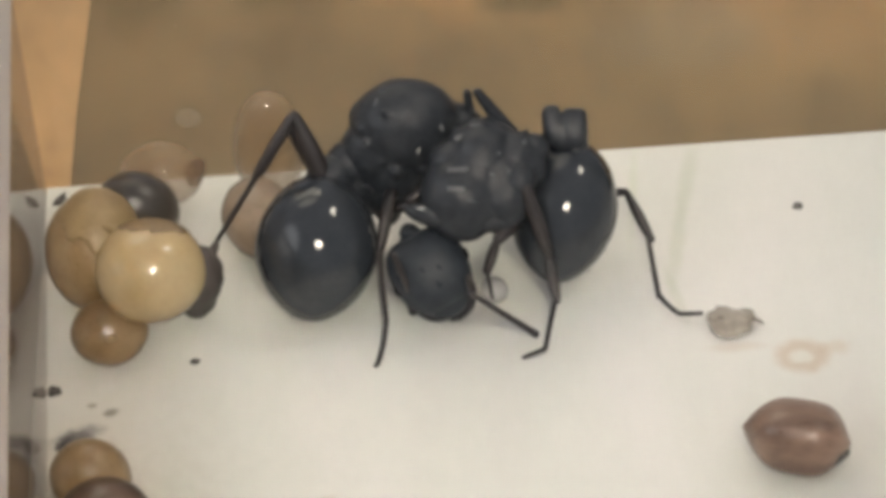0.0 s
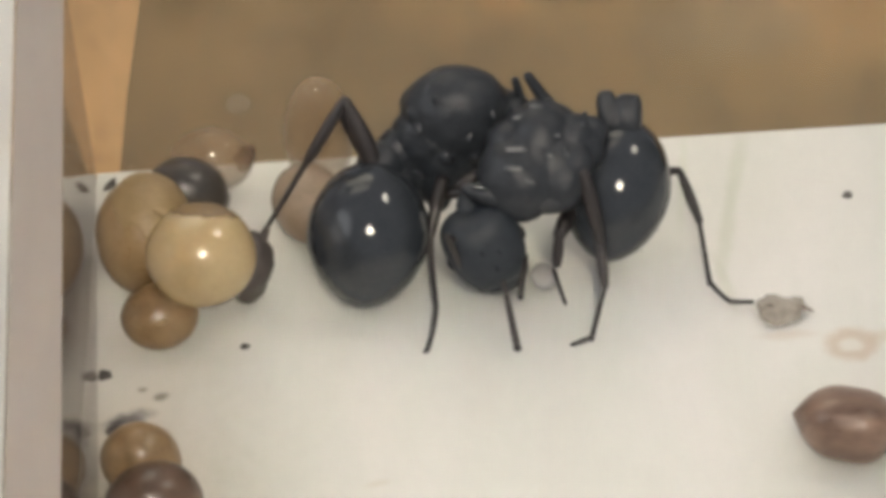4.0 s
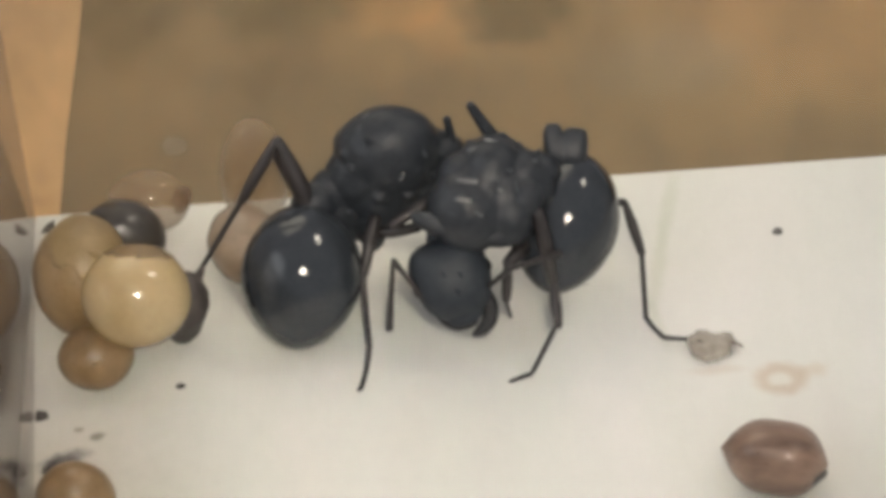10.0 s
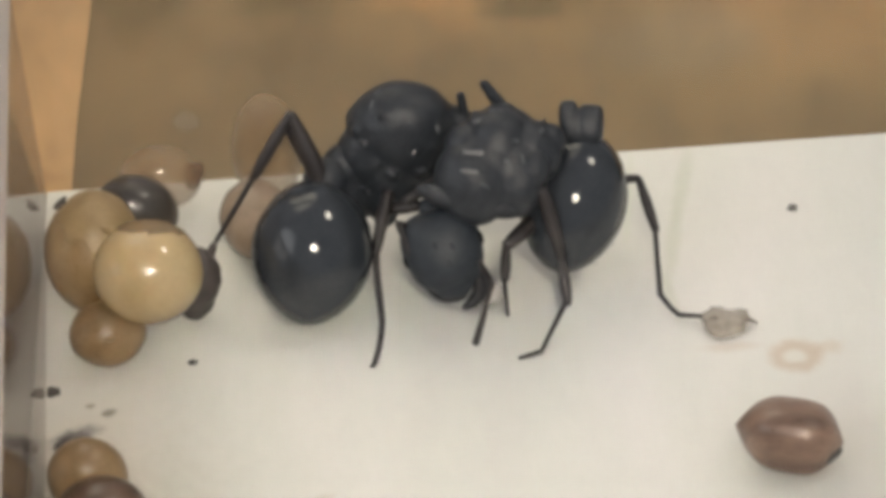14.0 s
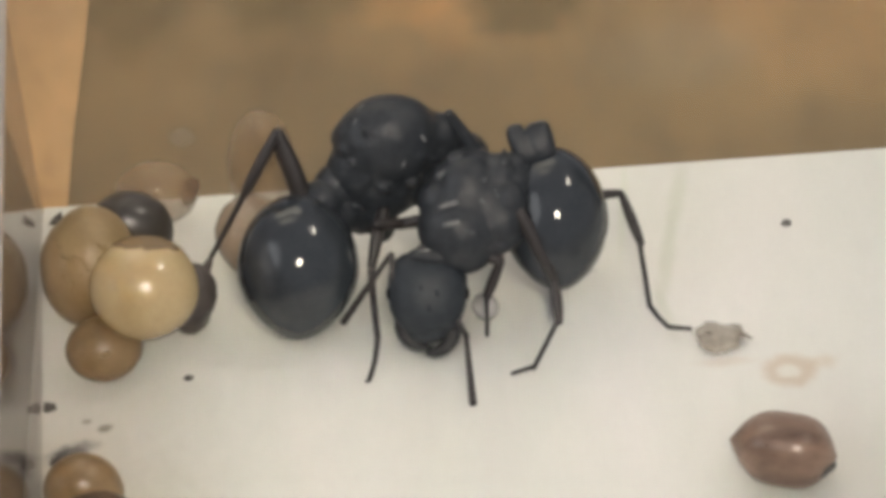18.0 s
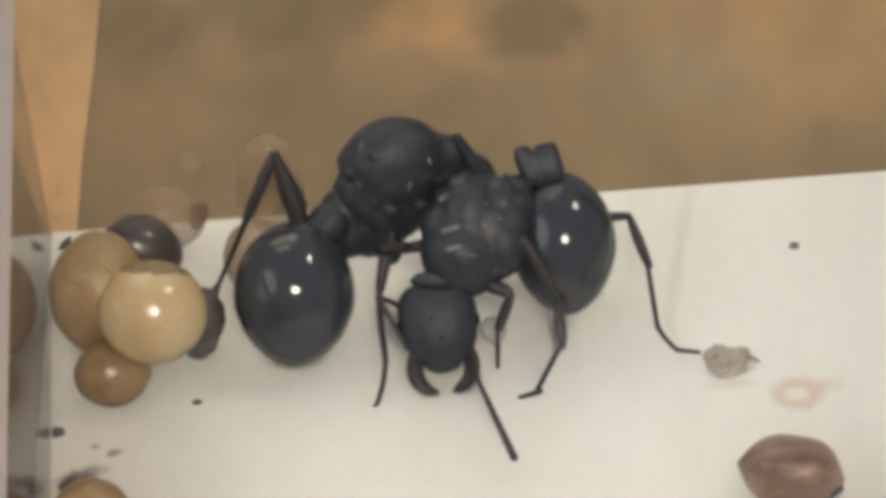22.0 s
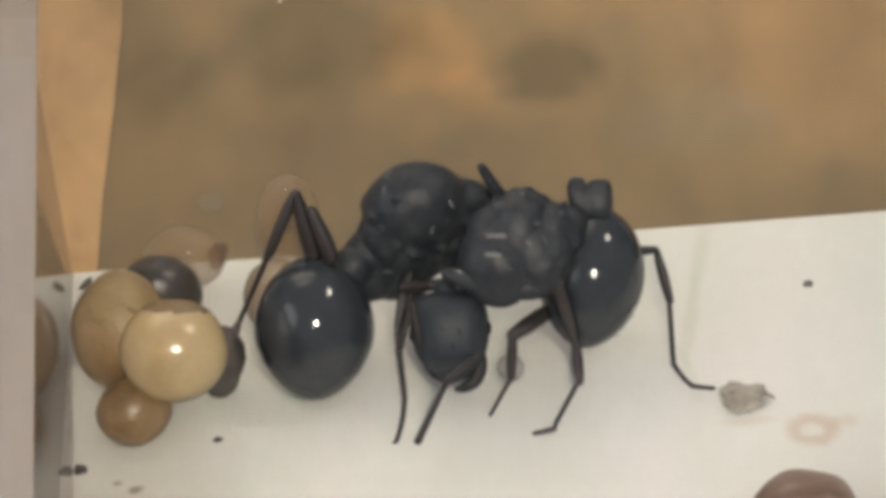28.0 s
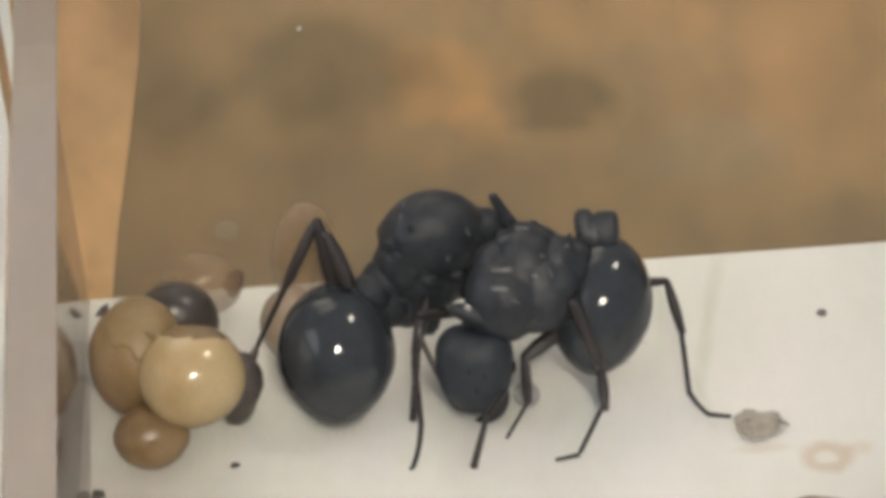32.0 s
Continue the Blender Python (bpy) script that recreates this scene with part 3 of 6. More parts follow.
# ---- the ants ----
def banded(p):
    """Overlapping plates: each ring a hair wider than the next."""
    z = p.z
    k = 1.0
    for edge, step in ((0.62, 0.010), (-0.30, 0.014), (-0.66, 0.016), (-0.86, 0.02)):
        if z > edge:
            k += step
    taper = 1 - 0.10 * max(0.0, -z) ** 2 - 0.05 * max(0.0, z) ** 2
    return Vector((p.x * k * taper, p.y * k * taper, z))


def limb(bm, length, r0, r1, bend=0.0, swell=0.0, beads=0):
    """A limb along +x from the origin."""
    n = 6 if not beads else beads
    pts, rad = [], []
    for i in range(n + 1):
        s = i / n
        pts.append((length * s, 0, bend * math.sin(math.pi * s)))
        rad.append(r0 + (r1 - r0) * s + swell * math.sin(math.pi * s))
    if not beads:
        return tube(bm, pts, rad)
    joints, girth = [], []
    for i in range(n):
        a, b = Vector(pts[i]), Vector(pts[i + 1])
        joints += [a.lerp(b, 0.04), a.lerp(b, 0.35), a.lerp(b, 0.8)]
        girth += [rad[i] * 0.90, rad[i] * 1.02, rad[i + 1] * 1.02]
    return tube(bm, joints + [Vector(pts[-1])], girth + [rad[-1] * 0.6], 10)


def hairs(bm, radii, centre, turn, count, length, seedv):
    rnd = random.Random(seedv)
    m = Euler([radians(a) for a in turn]).to_matrix()
    for _ in range(count):
        d = Vector((rnd.gauss(0, 1), rnd.gauss(0, 1), rnd.gauss(0, 1))).normalized()
        p = Vector(centre) + m @ Vector((d.x * radii[0], d.y * radii[1], d.z * radii[2]))
        q = p + (m @ d + Vector((0, 0, 0.3))).normalized() * length * rnd.uniform(0.6, 1.2)
        s = (q - p).cross(Vector((0.3, 0.9, 0.2))).normalized() * 0.008
        u = (q - p).cross(s).normalized() * 0.008
        a, b, c, e = (bm.verts.new(x) for x in (p + s, p - 0.5 * s + u, p - 0.5 * s - u, q))
        for f in ((a, b, e), (b, c, e), (c, a, e)):
            bm.faces.new(f)


SLOPE = radians(-42.45)  # both bodies lie tilted back by this much


def body_point(u, v, w):
    """u along the body's side, v over its back, w out of its flank."""
    return Matrix.Rotation(SLOPE, 3, "X") @ Vector((u, -w, v))


def lean(roll=0.0):
    return Matrix.Rotation(SLOPE, 3, "X") @ Matrix.Rotation(radians(roll), 3, "Y")


def swelling(bm, bulges, at, radii, roll=0.0, lump=0.05, lump_scale=1.6, seg=40):
    """One rounded plate of the armour; remembered in bulges, so that ridges can be set on it."""
    m, r = lean(roll), (radii[0], radii[2], radii[1])
    blob(bm, r, body_point(*at), m, None, lump, lump_scale, seg)
    bulges.append((body_point(*at), r, m))


def flank(bulges, u, v):
    """How far the flank stands out at u, v."""
    best = 0.0
    for c, r, m in bulges:
        o, d = m.transposed() @ (body_point(u, v, 0) - c), m.transposed() @ body_point(0, 0, 1)
        o, d = (Vector([x / y for x, y in zip(q, r)]) for q in (o, d))
        a, b, k = d.dot(d), o.dot(d), o.dot(o) - 1
        if b * b > a * k:
            best = max(best, (-b + math.sqrt(b * b - a * k)) / a)
    return best


def slab(p):
    s = 1 / max((abs(p.x) ** 9 + abs(p.y) ** 9 + abs(p.z) ** 9) ** (1 / 9), 1e-6)
    return p * s


def ridges(parent, bulges, proud, mat, rows):
    """Short flat-faced ridges, added as glints, that stand a little proud of the armour."""
    face = Matrix.Rotation(radians(-6), 3, "Z") @ Matrix.Rotation(radians(-2.4), 3, "X")
    for u, v, length, thick, roll in rows:
        bm = blob(bmesh.new(), (length, 0.05, thick), body_point(u, v, flank(bulges, u, v) - 0.05 + proud), face @ lean(roll), slab, 0.0, 4.0, 32)
        part("plate_ridge", bm, mat, parent, "ridge added to carry a glint")


def worker_ant():
    root = thing("worker_ant", (10, -4.5, 0), "glossy black ant grooming beside the queen", "ant")
    got = {}
    gaster = blob(bmesh.new(), (1.13, 1.15, 1.60), (0, 0, 0), lean(13), banded, seg=72)
    hairs(gaster, (1.13, 1.15, 1.60), (0, 0, 0), (-40, 12, 0), 60, 0.10, 3)
    got["gaster"] = part("gaster", gaster, CHITIN, root, "shiny black gaster with overlapping plates")
    waist = bmesh.new()
    blob(waist, (0.23, 0.30, 0.46), body_point(-0.17, 0.02, 0), lean(-3), boxy, 0.06, 3, 32)
    tube(waist, [(-0.62, -0.15, -0.62), (-0.42, -0.02, -0.45), (-0.17, 0, -0.2)], [0.22, 0.2, 0.2], squash=0.9)
    got["waist"] = part("petiole", waist, CHITIN_DULL, root)
    post = bmesh.new()
    blob(post, (0.31, 0.32, 0.45), body_point(0.28, -0.06, 0.02), lean(5), boxy, 0.06, 3, 32)
    blob(post, (0.34, 0.26, 0.42), body_point(0.06, -0.10, 0.04), lean(0), boxy, 0.06, 3, 32)
    tube(post, [(0.30, -0.05, -0.2), (0.26, -0.3, -0.5), (0.2, -0.5, -0.8)], [0.28, 0.32, 0.42])
    part("postpetiole", post, CHITIN_DULL, got["waist"])
    meso, bulges = bmesh.new(), []
    for at, radii, roll in (((-0.40, -0.28, 0.05), (0.92, 0.98, 0.85), 0), ((0.10, 0.60, 0.0), (0.72, 0.72, 0.76), 0), ((0.78, 0.48, -0.05), (0.55, 0.58, 0.66), 0),
                            ((0.52, -0.38, 0.0), (0.66, 0.70, 0.75), 0), ((-0.62, 0.48, -0.1), (0.48, 0.50, 0.62), 0), ((1.16, 0.62, -0.10), (0.42, 0.40, 0.40), 0), ((0.95, 0.22, 0.05), (0.55, 0.52, 0.5), 0),
                            ((0.26, 1.10, -0.12), (0.58, 0.27, 0.42), 9), ((-0.20, 0.92, -0.05), (0.44, 0.34, 0.5), -6), ((0.72, 0.90, -0.1), (0.30, 0.22, 0.36), 20),
                            ((-0.10, 0.10, 0.34), (0.66, 0.72, 0.44), 0), ((0.40, 0.05, 0.30), (0.55, 0.66, 0.42), 10)):
        swelling(meso, bulges, at, radii, roll)
    for u, v, r in ((0.0, 1.34, 0.10), (0.30, 1.36, 0.11), (0.62, 1.12, 0.12), (0.90, 0.98, 0.12), (1.12, 0.92, 0.10), (-0.42, 1.18, 0.10)):
        swelling(meso, bulges, (u, v, 0.0), (r * 1.25, r * 0.8, r), 20, 0.1, 3, 16)
    tube(meso, [body_point(0.98, 0.9, 0.1), body_point(1.14, 1.14, 0.1)], [0.10, 0.03])
    got["mesosoma"] = part("mesosoma", meso, CHITIN_DULL, root, "dull ridged black thorax")
    fuse(got["mesosoma"], 0.036, 26)
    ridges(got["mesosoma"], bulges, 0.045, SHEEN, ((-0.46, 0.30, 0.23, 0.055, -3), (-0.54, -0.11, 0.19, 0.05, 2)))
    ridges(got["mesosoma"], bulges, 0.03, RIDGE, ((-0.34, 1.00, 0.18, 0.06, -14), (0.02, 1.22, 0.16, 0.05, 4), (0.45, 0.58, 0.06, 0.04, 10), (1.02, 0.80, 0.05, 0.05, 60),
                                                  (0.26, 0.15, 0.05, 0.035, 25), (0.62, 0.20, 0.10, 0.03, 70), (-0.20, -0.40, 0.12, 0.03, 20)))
    for u, v, roll, size in ((-0.88, -0.72, 18, (0.84, 0.25, 0.34)), (0.10, -0.86, 6, (0.60, 0.24, 0.3))):
        part("coxa", blob(bmesh.new(), (size[0], size[2], size[1]), body_point(u, v, 0.28), lean(roll), None, 0.08, 2.2, 36), CHITIN_DULL, got["mesosoma"])
    for u, v, length in ((-1.30, -0.48, 0.20), (-0.86, -0.58, 0.09), (-0.58, -0.68, 0.08)):
        part("plate_ridge", blob(bmesh.new(), (length, 0.05, 0.05), body_point(u, v, 0.58), lean(15), boxy, 0, 4, 24), CHITIN, got["mesosoma"], "ridge added to carry a glint")
    part("coxa", blob(bmesh.new(), (0.40, 0.34, 0.46), body_point(0.84, -0.02, 0.40), lean(12), None, 0.08, 2.2, 32), CHITIN_DULL, got["mesosoma"])
    for key in ("raised_tibia", "raised_tarsus"):
        got[key] = part("tibia", limb(bmesh.new(), 1.30 if key == "raised_tibia" else 1.14, 0.20 if key == "raised_tibia" else 0.13, 0.105 if key == "raised_tibia" else 0.095), CHITIN_DULL, root)
    head = bmesh.new()

    def skull(p):
        x, y, z = p
        s = 1 / max((abs(x) ** 2.7 + abs(y) ** 2.7 + abs(z) ** 2.7) ** (1 / 2.7), 1e-6)
        w = 1 + 0.06 * y - 0.08 * max(0.0, -y) ** 2
        notch = 0.10 * math.exp(-(x / 0.35) ** 2) if y > 0.4 else 0.0
        return Vector((x * s * w, y * s - notch * max(0.0, y), z * s))

    blob(head, (0.87, 0.95, 0.78), (0, 0, 0), (0, 0, 0), skull, 0.02, 2.0, 56)
    tube(head, [(0, 0.7, -0.15), (0, 1.05, -0.25)], [0.28, 0.22])
    blob(head, (0.45, 0.32, 0.28), (0, -0.82, 0.16), (20, 0, 0), None, 0.03, 2, 24)
    got["head"] = part("head", head, CHITIN_HEAD, root, "blunt black head")
    fuse(got["head"], 0.045, 4)
    for s in (-1, 1):
        bm = tube(bmesh.new(), [(0, 0.1, 0), (s * 0.10, -0.30, 0), (s * 0.02, -0.60, 0), (s * -0.20, -0.78, 0.01), (s * -0.40, -0.84, 0.01)], [0.20, 0.19, 0.17, 0.13, 0.05], squash=0.8)
        side = "right" if s > 0 else "left"
        got["mandible_" + side] = part("mandible", bm, MANDIBLE, got["head"], "stout curved mandible")
        part("eye", blob(bmesh.new(), (0.09, 0.17, 0.15), (s * 0.83, -0.02, 0.18), (0, 0, 0), seg=20), EYE, got["head"])
        part("antenna_socket", blob(bmesh.new(), (0.10, 0.12, 0.08), (s * 0.36, -0.45, 0.56), (0, 0, 0), seg=16), CHITIN, got["head"])
    for x, y in ((-0.14, 0.10), (0.20, -0.02), (0.02, -0.34)):
        part("frontal_ridge", blob(bmesh.new(), (0.045, 0.09, 0.03), (x, y, 0.765), (0, 0, 10), seg=16), CHITIN, got["head"])
    for side in ("right", "left"):
        got["scape_" + side] = part("antenna_scape", limb(bmesh.new(), 1.35, 0.055, 0.075, 0.05), LIMB, root)
        got["funiculus_" + side] = part("antenna_tip", limb(bmesh.new(), 2.05, 0.058, 0.088, 0.10, beads=11), LIMB, root, "beaded antenna")
    got["front_femur"] = part("femur", tube(bmesh.new(), [(-0.42, 0, -0.02), (0, 0, 0.02), (0.42, 0, 0.05), (0.85, 0, 0)], [0.15, 0.20, 0.19, 0.13]), LIMB, root)
    got["front_tibia"] = part("tibia", limb(bmesh.new(), 1.0, 0.09, 0.10, 0.02, 0.03), LIMB, root)
    got["front_tarsus"] = part("tarsus", limb(bmesh.new(), 0.95, 0.05, 0.04, 0.03, beads=5), LIMB, root)
    got["hind_femur"] = part("femur", limb(bmesh.new(), 1.0, 0.085, 0.11, 0.0, 0.02), LIMB, root)
    got["hind_tibia"] = part("tibia", limb(bmesh.new(), 1.24, 0.075, 0.085, 0.02, 0.045), LIMB, root)
    got["hind_metatarsus"] = part("metatarsus", limb(bmesh.new(), 1.66, 0.06, 0.06), LIMB, root)
    tarsus = tube(bmesh.new(), [(0, 0, 0), (0.3, -0.13, 0), (0.58, -0.20, 0), (0.68, -0.18, 0), (1.08, 0, 0)], [0.058, 0.055, 0.055, 0.055, 0.045])
    got["hind_tarsus"] = part("tarsus", tarsus, LIMB, root)
    got["near_tibia"] = part("tibia", limb(bmesh.new(), 0.98, 0.085, 0.08, 0.0, 0.05), LIMB, root)
    got["near_metatarsus"] = part("metatarsus", limb(bmesh.new(), 1.22, 0.06, 0.055), LIMB, root)
    got["near_tarsus"] = part("tarsus", limb(bmesh.new(), 0.52, 0.055, 0.04, 0.02), LIMB, root)
    got["near_femur"] = part("femur", tube(bmesh.new(), [(0, 0, 0), (0.5, 0, 0.03), (1.1, 0, 0.03), (1.75, 0, 0)], [0.10, 0.15, 0.17, 0.13]), LIMB, root)
    return got


def queen_ant():
    root = thing("queen_ant", (7, -3.4, 0), "large black queen ant with a humped thorax", "ant")
    got = {}
    gaster = blob(bmesh.new(), (1.29, 1.30, 1.62), (0, 0, 0), (-40, 12, 0), banded, seg=72)
    hairs(gaster, (1.29, 1.30, 1.62), (0, 0, 0), (-40, 12, 0), 50, 0.08, 11)
    got["gaster"] = part("gaster", gaster, CHITIN, root, "shiny black egg-shaped gaster")
    meso = bmesh.new()
    blob(meso, (1.24, 1.0, 1.16), (-0.02, 0, 0.0), (0, 8, 0), None, 0.04, 1.4, 52)
    blob(meso, (0.8, 0.7, 0.8), (-0.75, -0.25, -0.45), (0, 20, 0), None, 0.06, 1.5, 44)
    blob(meso, (0.9, 0.8, 0.9), (-0.35, -0.25, -0.85), (0, 0, 0), None, 0.08, 1.6, 44)
    blob(meso, (0.95, 0.75, 0.8), (0.85, 0.1, -0.5), (0, 0, 0), None, 0.08, 1.6, 40)
    blob(meso, (0.8, 0.7, 0.8), (0.8, -0.2, -1.0), (0, 0, 0), None, 0.08, 1.6, 36)
    blob(meso, (0.58, 0.55, 0.52), body_point(1.12, -0.05, -0.15), lean(35), None, 0.05, 2, 36)
    blob(meso, (0.42, 0.5, 0.40), body_point(-0.86, 0.30, -0.05), lean(-20), None, 0.06, 2, 32)
    blob(meso, (0.62, 0.5, 0.6), (-1.15, -0.3, -0.75), (0, 35, 0), None, 0.08, 2, 32)
    blob(meso, (0.42, 0.4, 0.62), (-0.95, -0.55, -1.35), (0, 10, 0), None, 0.1, 2, 28)
    blob(meso, (0.58, 0.50, 0.62), (-1.38, -0.62, -1.15), (0, 0, 0), None, 0.1, 2, 32)
    blob(meso, (0.34, 0.36, 0.55), (-0.55, -0.85, -1.5), (0, 0, 0), None, 0.1, 2, 28)
    for x, y, z, r in ((-1.02, -0.42, 0.42, 0.13), (-1.10, -0.5, 0.05, 0.15), (-0.62, -0.85, -0.22, 0.14), (-0.95, -0.78, -0.35, 0.16), (-0.30, -0.98, -0.45, 0.15), (0.35, -0.9, -0.5, 0.16),
                       (0.62, -0.8, 0.10, 0.13), (0.95, -0.6, -0.2, 0.16), (1.12, -0.3, 0.12, 0.15), (1.32, -0.1, -0.05, 0.13), (-0.45, -0.55, 0.90, 0.10)):
        blob(meso, (r * 1.2, r, r * 0.85), (x, y, z), (0, 25, 20), None, 0.1, 3, 16)
    got["mesosoma"] = part("mesosoma", meso, CHITIN_DULL, root, "humped black thorax")
    fuse(got["mesosoma"], 0.042, 26)
    for x, y, z in ((-0.86, -0.62, 0.15), (-0.98, -0.62, -0.62), (-1.0, -0.85, -1.0)):
        bm = bmesh.new()
        ring = [Vector((x + 0.13 * math.cos(a), y - 0.06 * math.cos(a) - 0.08 * math.sin(a), z + 0.17 * math.sin(a))) for a in (2 * math.pi * k / 10 for k in range(11))]
        tube(bm, ring, [0.035] * 11, 8)
        part("wing_scar", bm, RIDGE, got["mesosoma"], "ring scar of a shed wing")
    bulges = [(Vector((-0.02, 0, 0)), (1.24, 1.0, 1.16), Matrix.Rotation(radians(8), 3, "Y"))]
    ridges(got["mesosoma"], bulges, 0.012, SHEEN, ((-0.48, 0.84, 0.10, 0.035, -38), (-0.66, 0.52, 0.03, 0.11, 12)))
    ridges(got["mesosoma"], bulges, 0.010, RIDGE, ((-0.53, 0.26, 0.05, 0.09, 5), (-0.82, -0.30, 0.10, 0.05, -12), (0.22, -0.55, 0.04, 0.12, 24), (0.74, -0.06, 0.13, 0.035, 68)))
    part("petiole", blob(bmesh.new(), (0.56, 0.48, 0.54), (-1.36, -0.45, -0.62), (-20, -10, 0), None, 0.1, 2, 28), CHITIN_DULL, got["mesosoma"])
    part("postpetiole", blob(bmesh.new(), (0.56, 0.48, 0.50), (-1.74, -0.72, -0.68), (-20, 0, 0), None, 0.1, 2, 28), CHITIN_DULL, got["mesosoma"])
    part("head", blob(bmesh.new(), (0.72, 0.66, 0.6), (1.45, 0.35, -1.1), (0, 20, 0), None, 0.04, 2, 36), CHITIN_DULL, got["mesosoma"])
    got["rear_femur"] = part("femur", limb(bmesh.new(), 1.72, 0.10, 0.22, 0.02, 0.06), LIMB, root)
    got["far_femur"] = part("femur", limb(bmesh.new(), 1.28, 0.11, 0.18, 0.02, 0.05), LIMB, root)
    tibia = bmesh.new()
    tube(tibia, [(0, 0, 0), (0.6, 0, 0.02), (1.4, 0, 0.03), (1.75, 0, 0.02)], [0.09, 0.14, 0.13, 0.07])
    tube(tibia, [(1.75, 0, 0.02), (2.6, 0, -0.03), (3.42, 0, 0)], [0.07, 0.06, 0.05])
    got["rear_tibia"] = part("tibia", tibia, LIMB, root)
    got["mid_femur"] = part("femur", limb(bmesh.new(), 1.2, 0.12, 0.10, 0.03, 0.02), LIMB, root)
    o = Vector((7, -3.4, 0))

    def leg(kind, pts, radii):
        part(kind, tube(bmesh.new(), [Vector(p) - o for p in pts], radii), LIMB, root)

    leg("femur", [(7.62, -3.4, 2.2), (7.45, -4.0, 1.95), (7.28, -4.5, 1.5)], [0.14, 0.15, 0.10])
    leg("tibia", [(7.27, -4.55, 1.47), (7.26, -4.9, 1.2), (7.31, -5.8, 0.57)], [0.085, 0.08, 0.065])
    leg("tarsus", [(7.31, -5.8, 0.57), (7.22, -6.2, 0.3), (7.08, -6.55, 0.08), (7.0, -6.64, 0.06)], [0.065, 0.06, 0.055, 0.04])
    leg("femur", [(7.45, -3.5, 1.85), (8.0, -3.7, 2.0), (8.58, -3.8, 2.2)], [0.12, 0.13, 0.12])
    return got


WORKER = worker_ant()
QUEEN = queen_ant()


def motions():
    walk(WORKER['gaster'], [
        (0, pose(0.00137, 0.00060, 0.00173, 0.0, -0.0, 0.0)), (3, pose(0.00135, 0.00060, 0.00183, 0.0, -0.0, 0.0)),
        (6, pose(0.00166, 0.00060, 0.00218, 0.2, 3.0, -2.7)), (9, pose(0.00166, 0.00060, 0.00214, 0.1, 3.0, -2.7)),
        (10, pose(0.00183, 0.00059, 0.00209, 0.1, 3.0, -2.7)), (12, pose(0.00193, 0.00059, 0.00202, 0.1, 3.0, -2.7)), (13, pose(0.00182, 0.00060, 0.00201, 0.1, 3.0, -2.7)), (14.5, pose(0.00164, 0.00060, 0.00201, 0.1, 2.2, -2.0)),
        (17, pose(0.00141, 0.00060, 0.00201, -0.8, -7.4, 6.7)), (19, pose(0.00141, 0.00060, 0.00201, -1.4, -10.3, 9.5)),
        (23, pose(0.00142, 0.00060, 0.00197, -1.4, -10.3, 9.5)), (24, pose(0.00165, 0.00060, 0.00206, 0.0, -0.0, 0.0)),
        (26, pose(0.00171, 0.00060, 0.00206, 0.0, -0.0, 0.0)), (32, pose(0.00152, 0.00060, 0.00208, -0.1, -1.5, 1.3)),
    ])
    walk(WORKER['waist'], [
        (0, pose(0.00141, 0.00150, 0.00341, 0.0, -0.0, 0.0)), (3, pose(0.00141, 0.00150, 0.00339, 0.0, -0.0, 0.0)),
        (6, pose(0.00176, 0.00150, 0.00365, 0.2, 3.0, -2.6)), (9, pose(0.00183, 0.00150, 0.00361, 0.1, 3.1, -2.6)),
        (13, pose(0.00190, 0.00150, 0.00355, 0.1, 3.1, -2.6)), (14.5, pose(0.00184, 0.00150, 0.00355, 0.1, 2.3, -1.9)),
        (17, pose(0.00106, 0.00150, 0.00349, -0.7, -7.6, 6.5)), (19, pose(0.00089, 0.00150, 0.00352, -1.3, -10.6, 9.2)),
        (23, pose(0.00097, 0.00150, 0.00357, -1.3, -10.6, 9.2)), (24, pose(0.00140, 0.00141, 0.00357, 0.0, -0.0, 0.0)),
        (26, pose(0.00172, 0.00146, 0.00367, 0.0, -0.0, 0.0)), (32, pose(0.00147, 0.00150, 0.00358, -0.1, -1.5, 1.3)),
    ])
    walk(WORKER['mesosoma'], [
        (0, pose(-0.00046, 0.00040, 0.00292, 0.0, -0.0, 0.0)), (3, pose(-0.00042, 0.00040, 0.00299, 0.0, -0.0, 0.0)),
        (6, pose(0.00003, 0.00040, 0.00320, 0.0, 4.5, -4.0)), (9, pose(0.00013, 0.00040, 0.00316, -0.0, 4.5, -3.9)),
        (13, pose(0.00003, 0.00040, 0.00340, -0.0, 4.5, -3.9)), (14.5, pose(-0.00007, 0.00040, 0.00328, 0.0, 3.0, -2.6)),
        (17, pose(-0.00035, 0.00040, 0.00273, -0.5, -7.5, 6.7)), (19, pose(-0.00045, 0.00040, 0.00249, -1.3, -11.9, 10.8)),
        (23, pose(-0.00053, 0.00040, 0.00268, -1.0, -10.4, 9.4)), (24, pose(0.00003, 0.00040, 0.00318, 0.0, 1.5, -1.3)),
        (26, pose(0.00007, 0.00040, 0.00324, 0.0, 3.0, -2.6)), (32, pose(-0.00021, 0.00040, 0.00305, 0.0, 1.5, -1.3)),
    ])
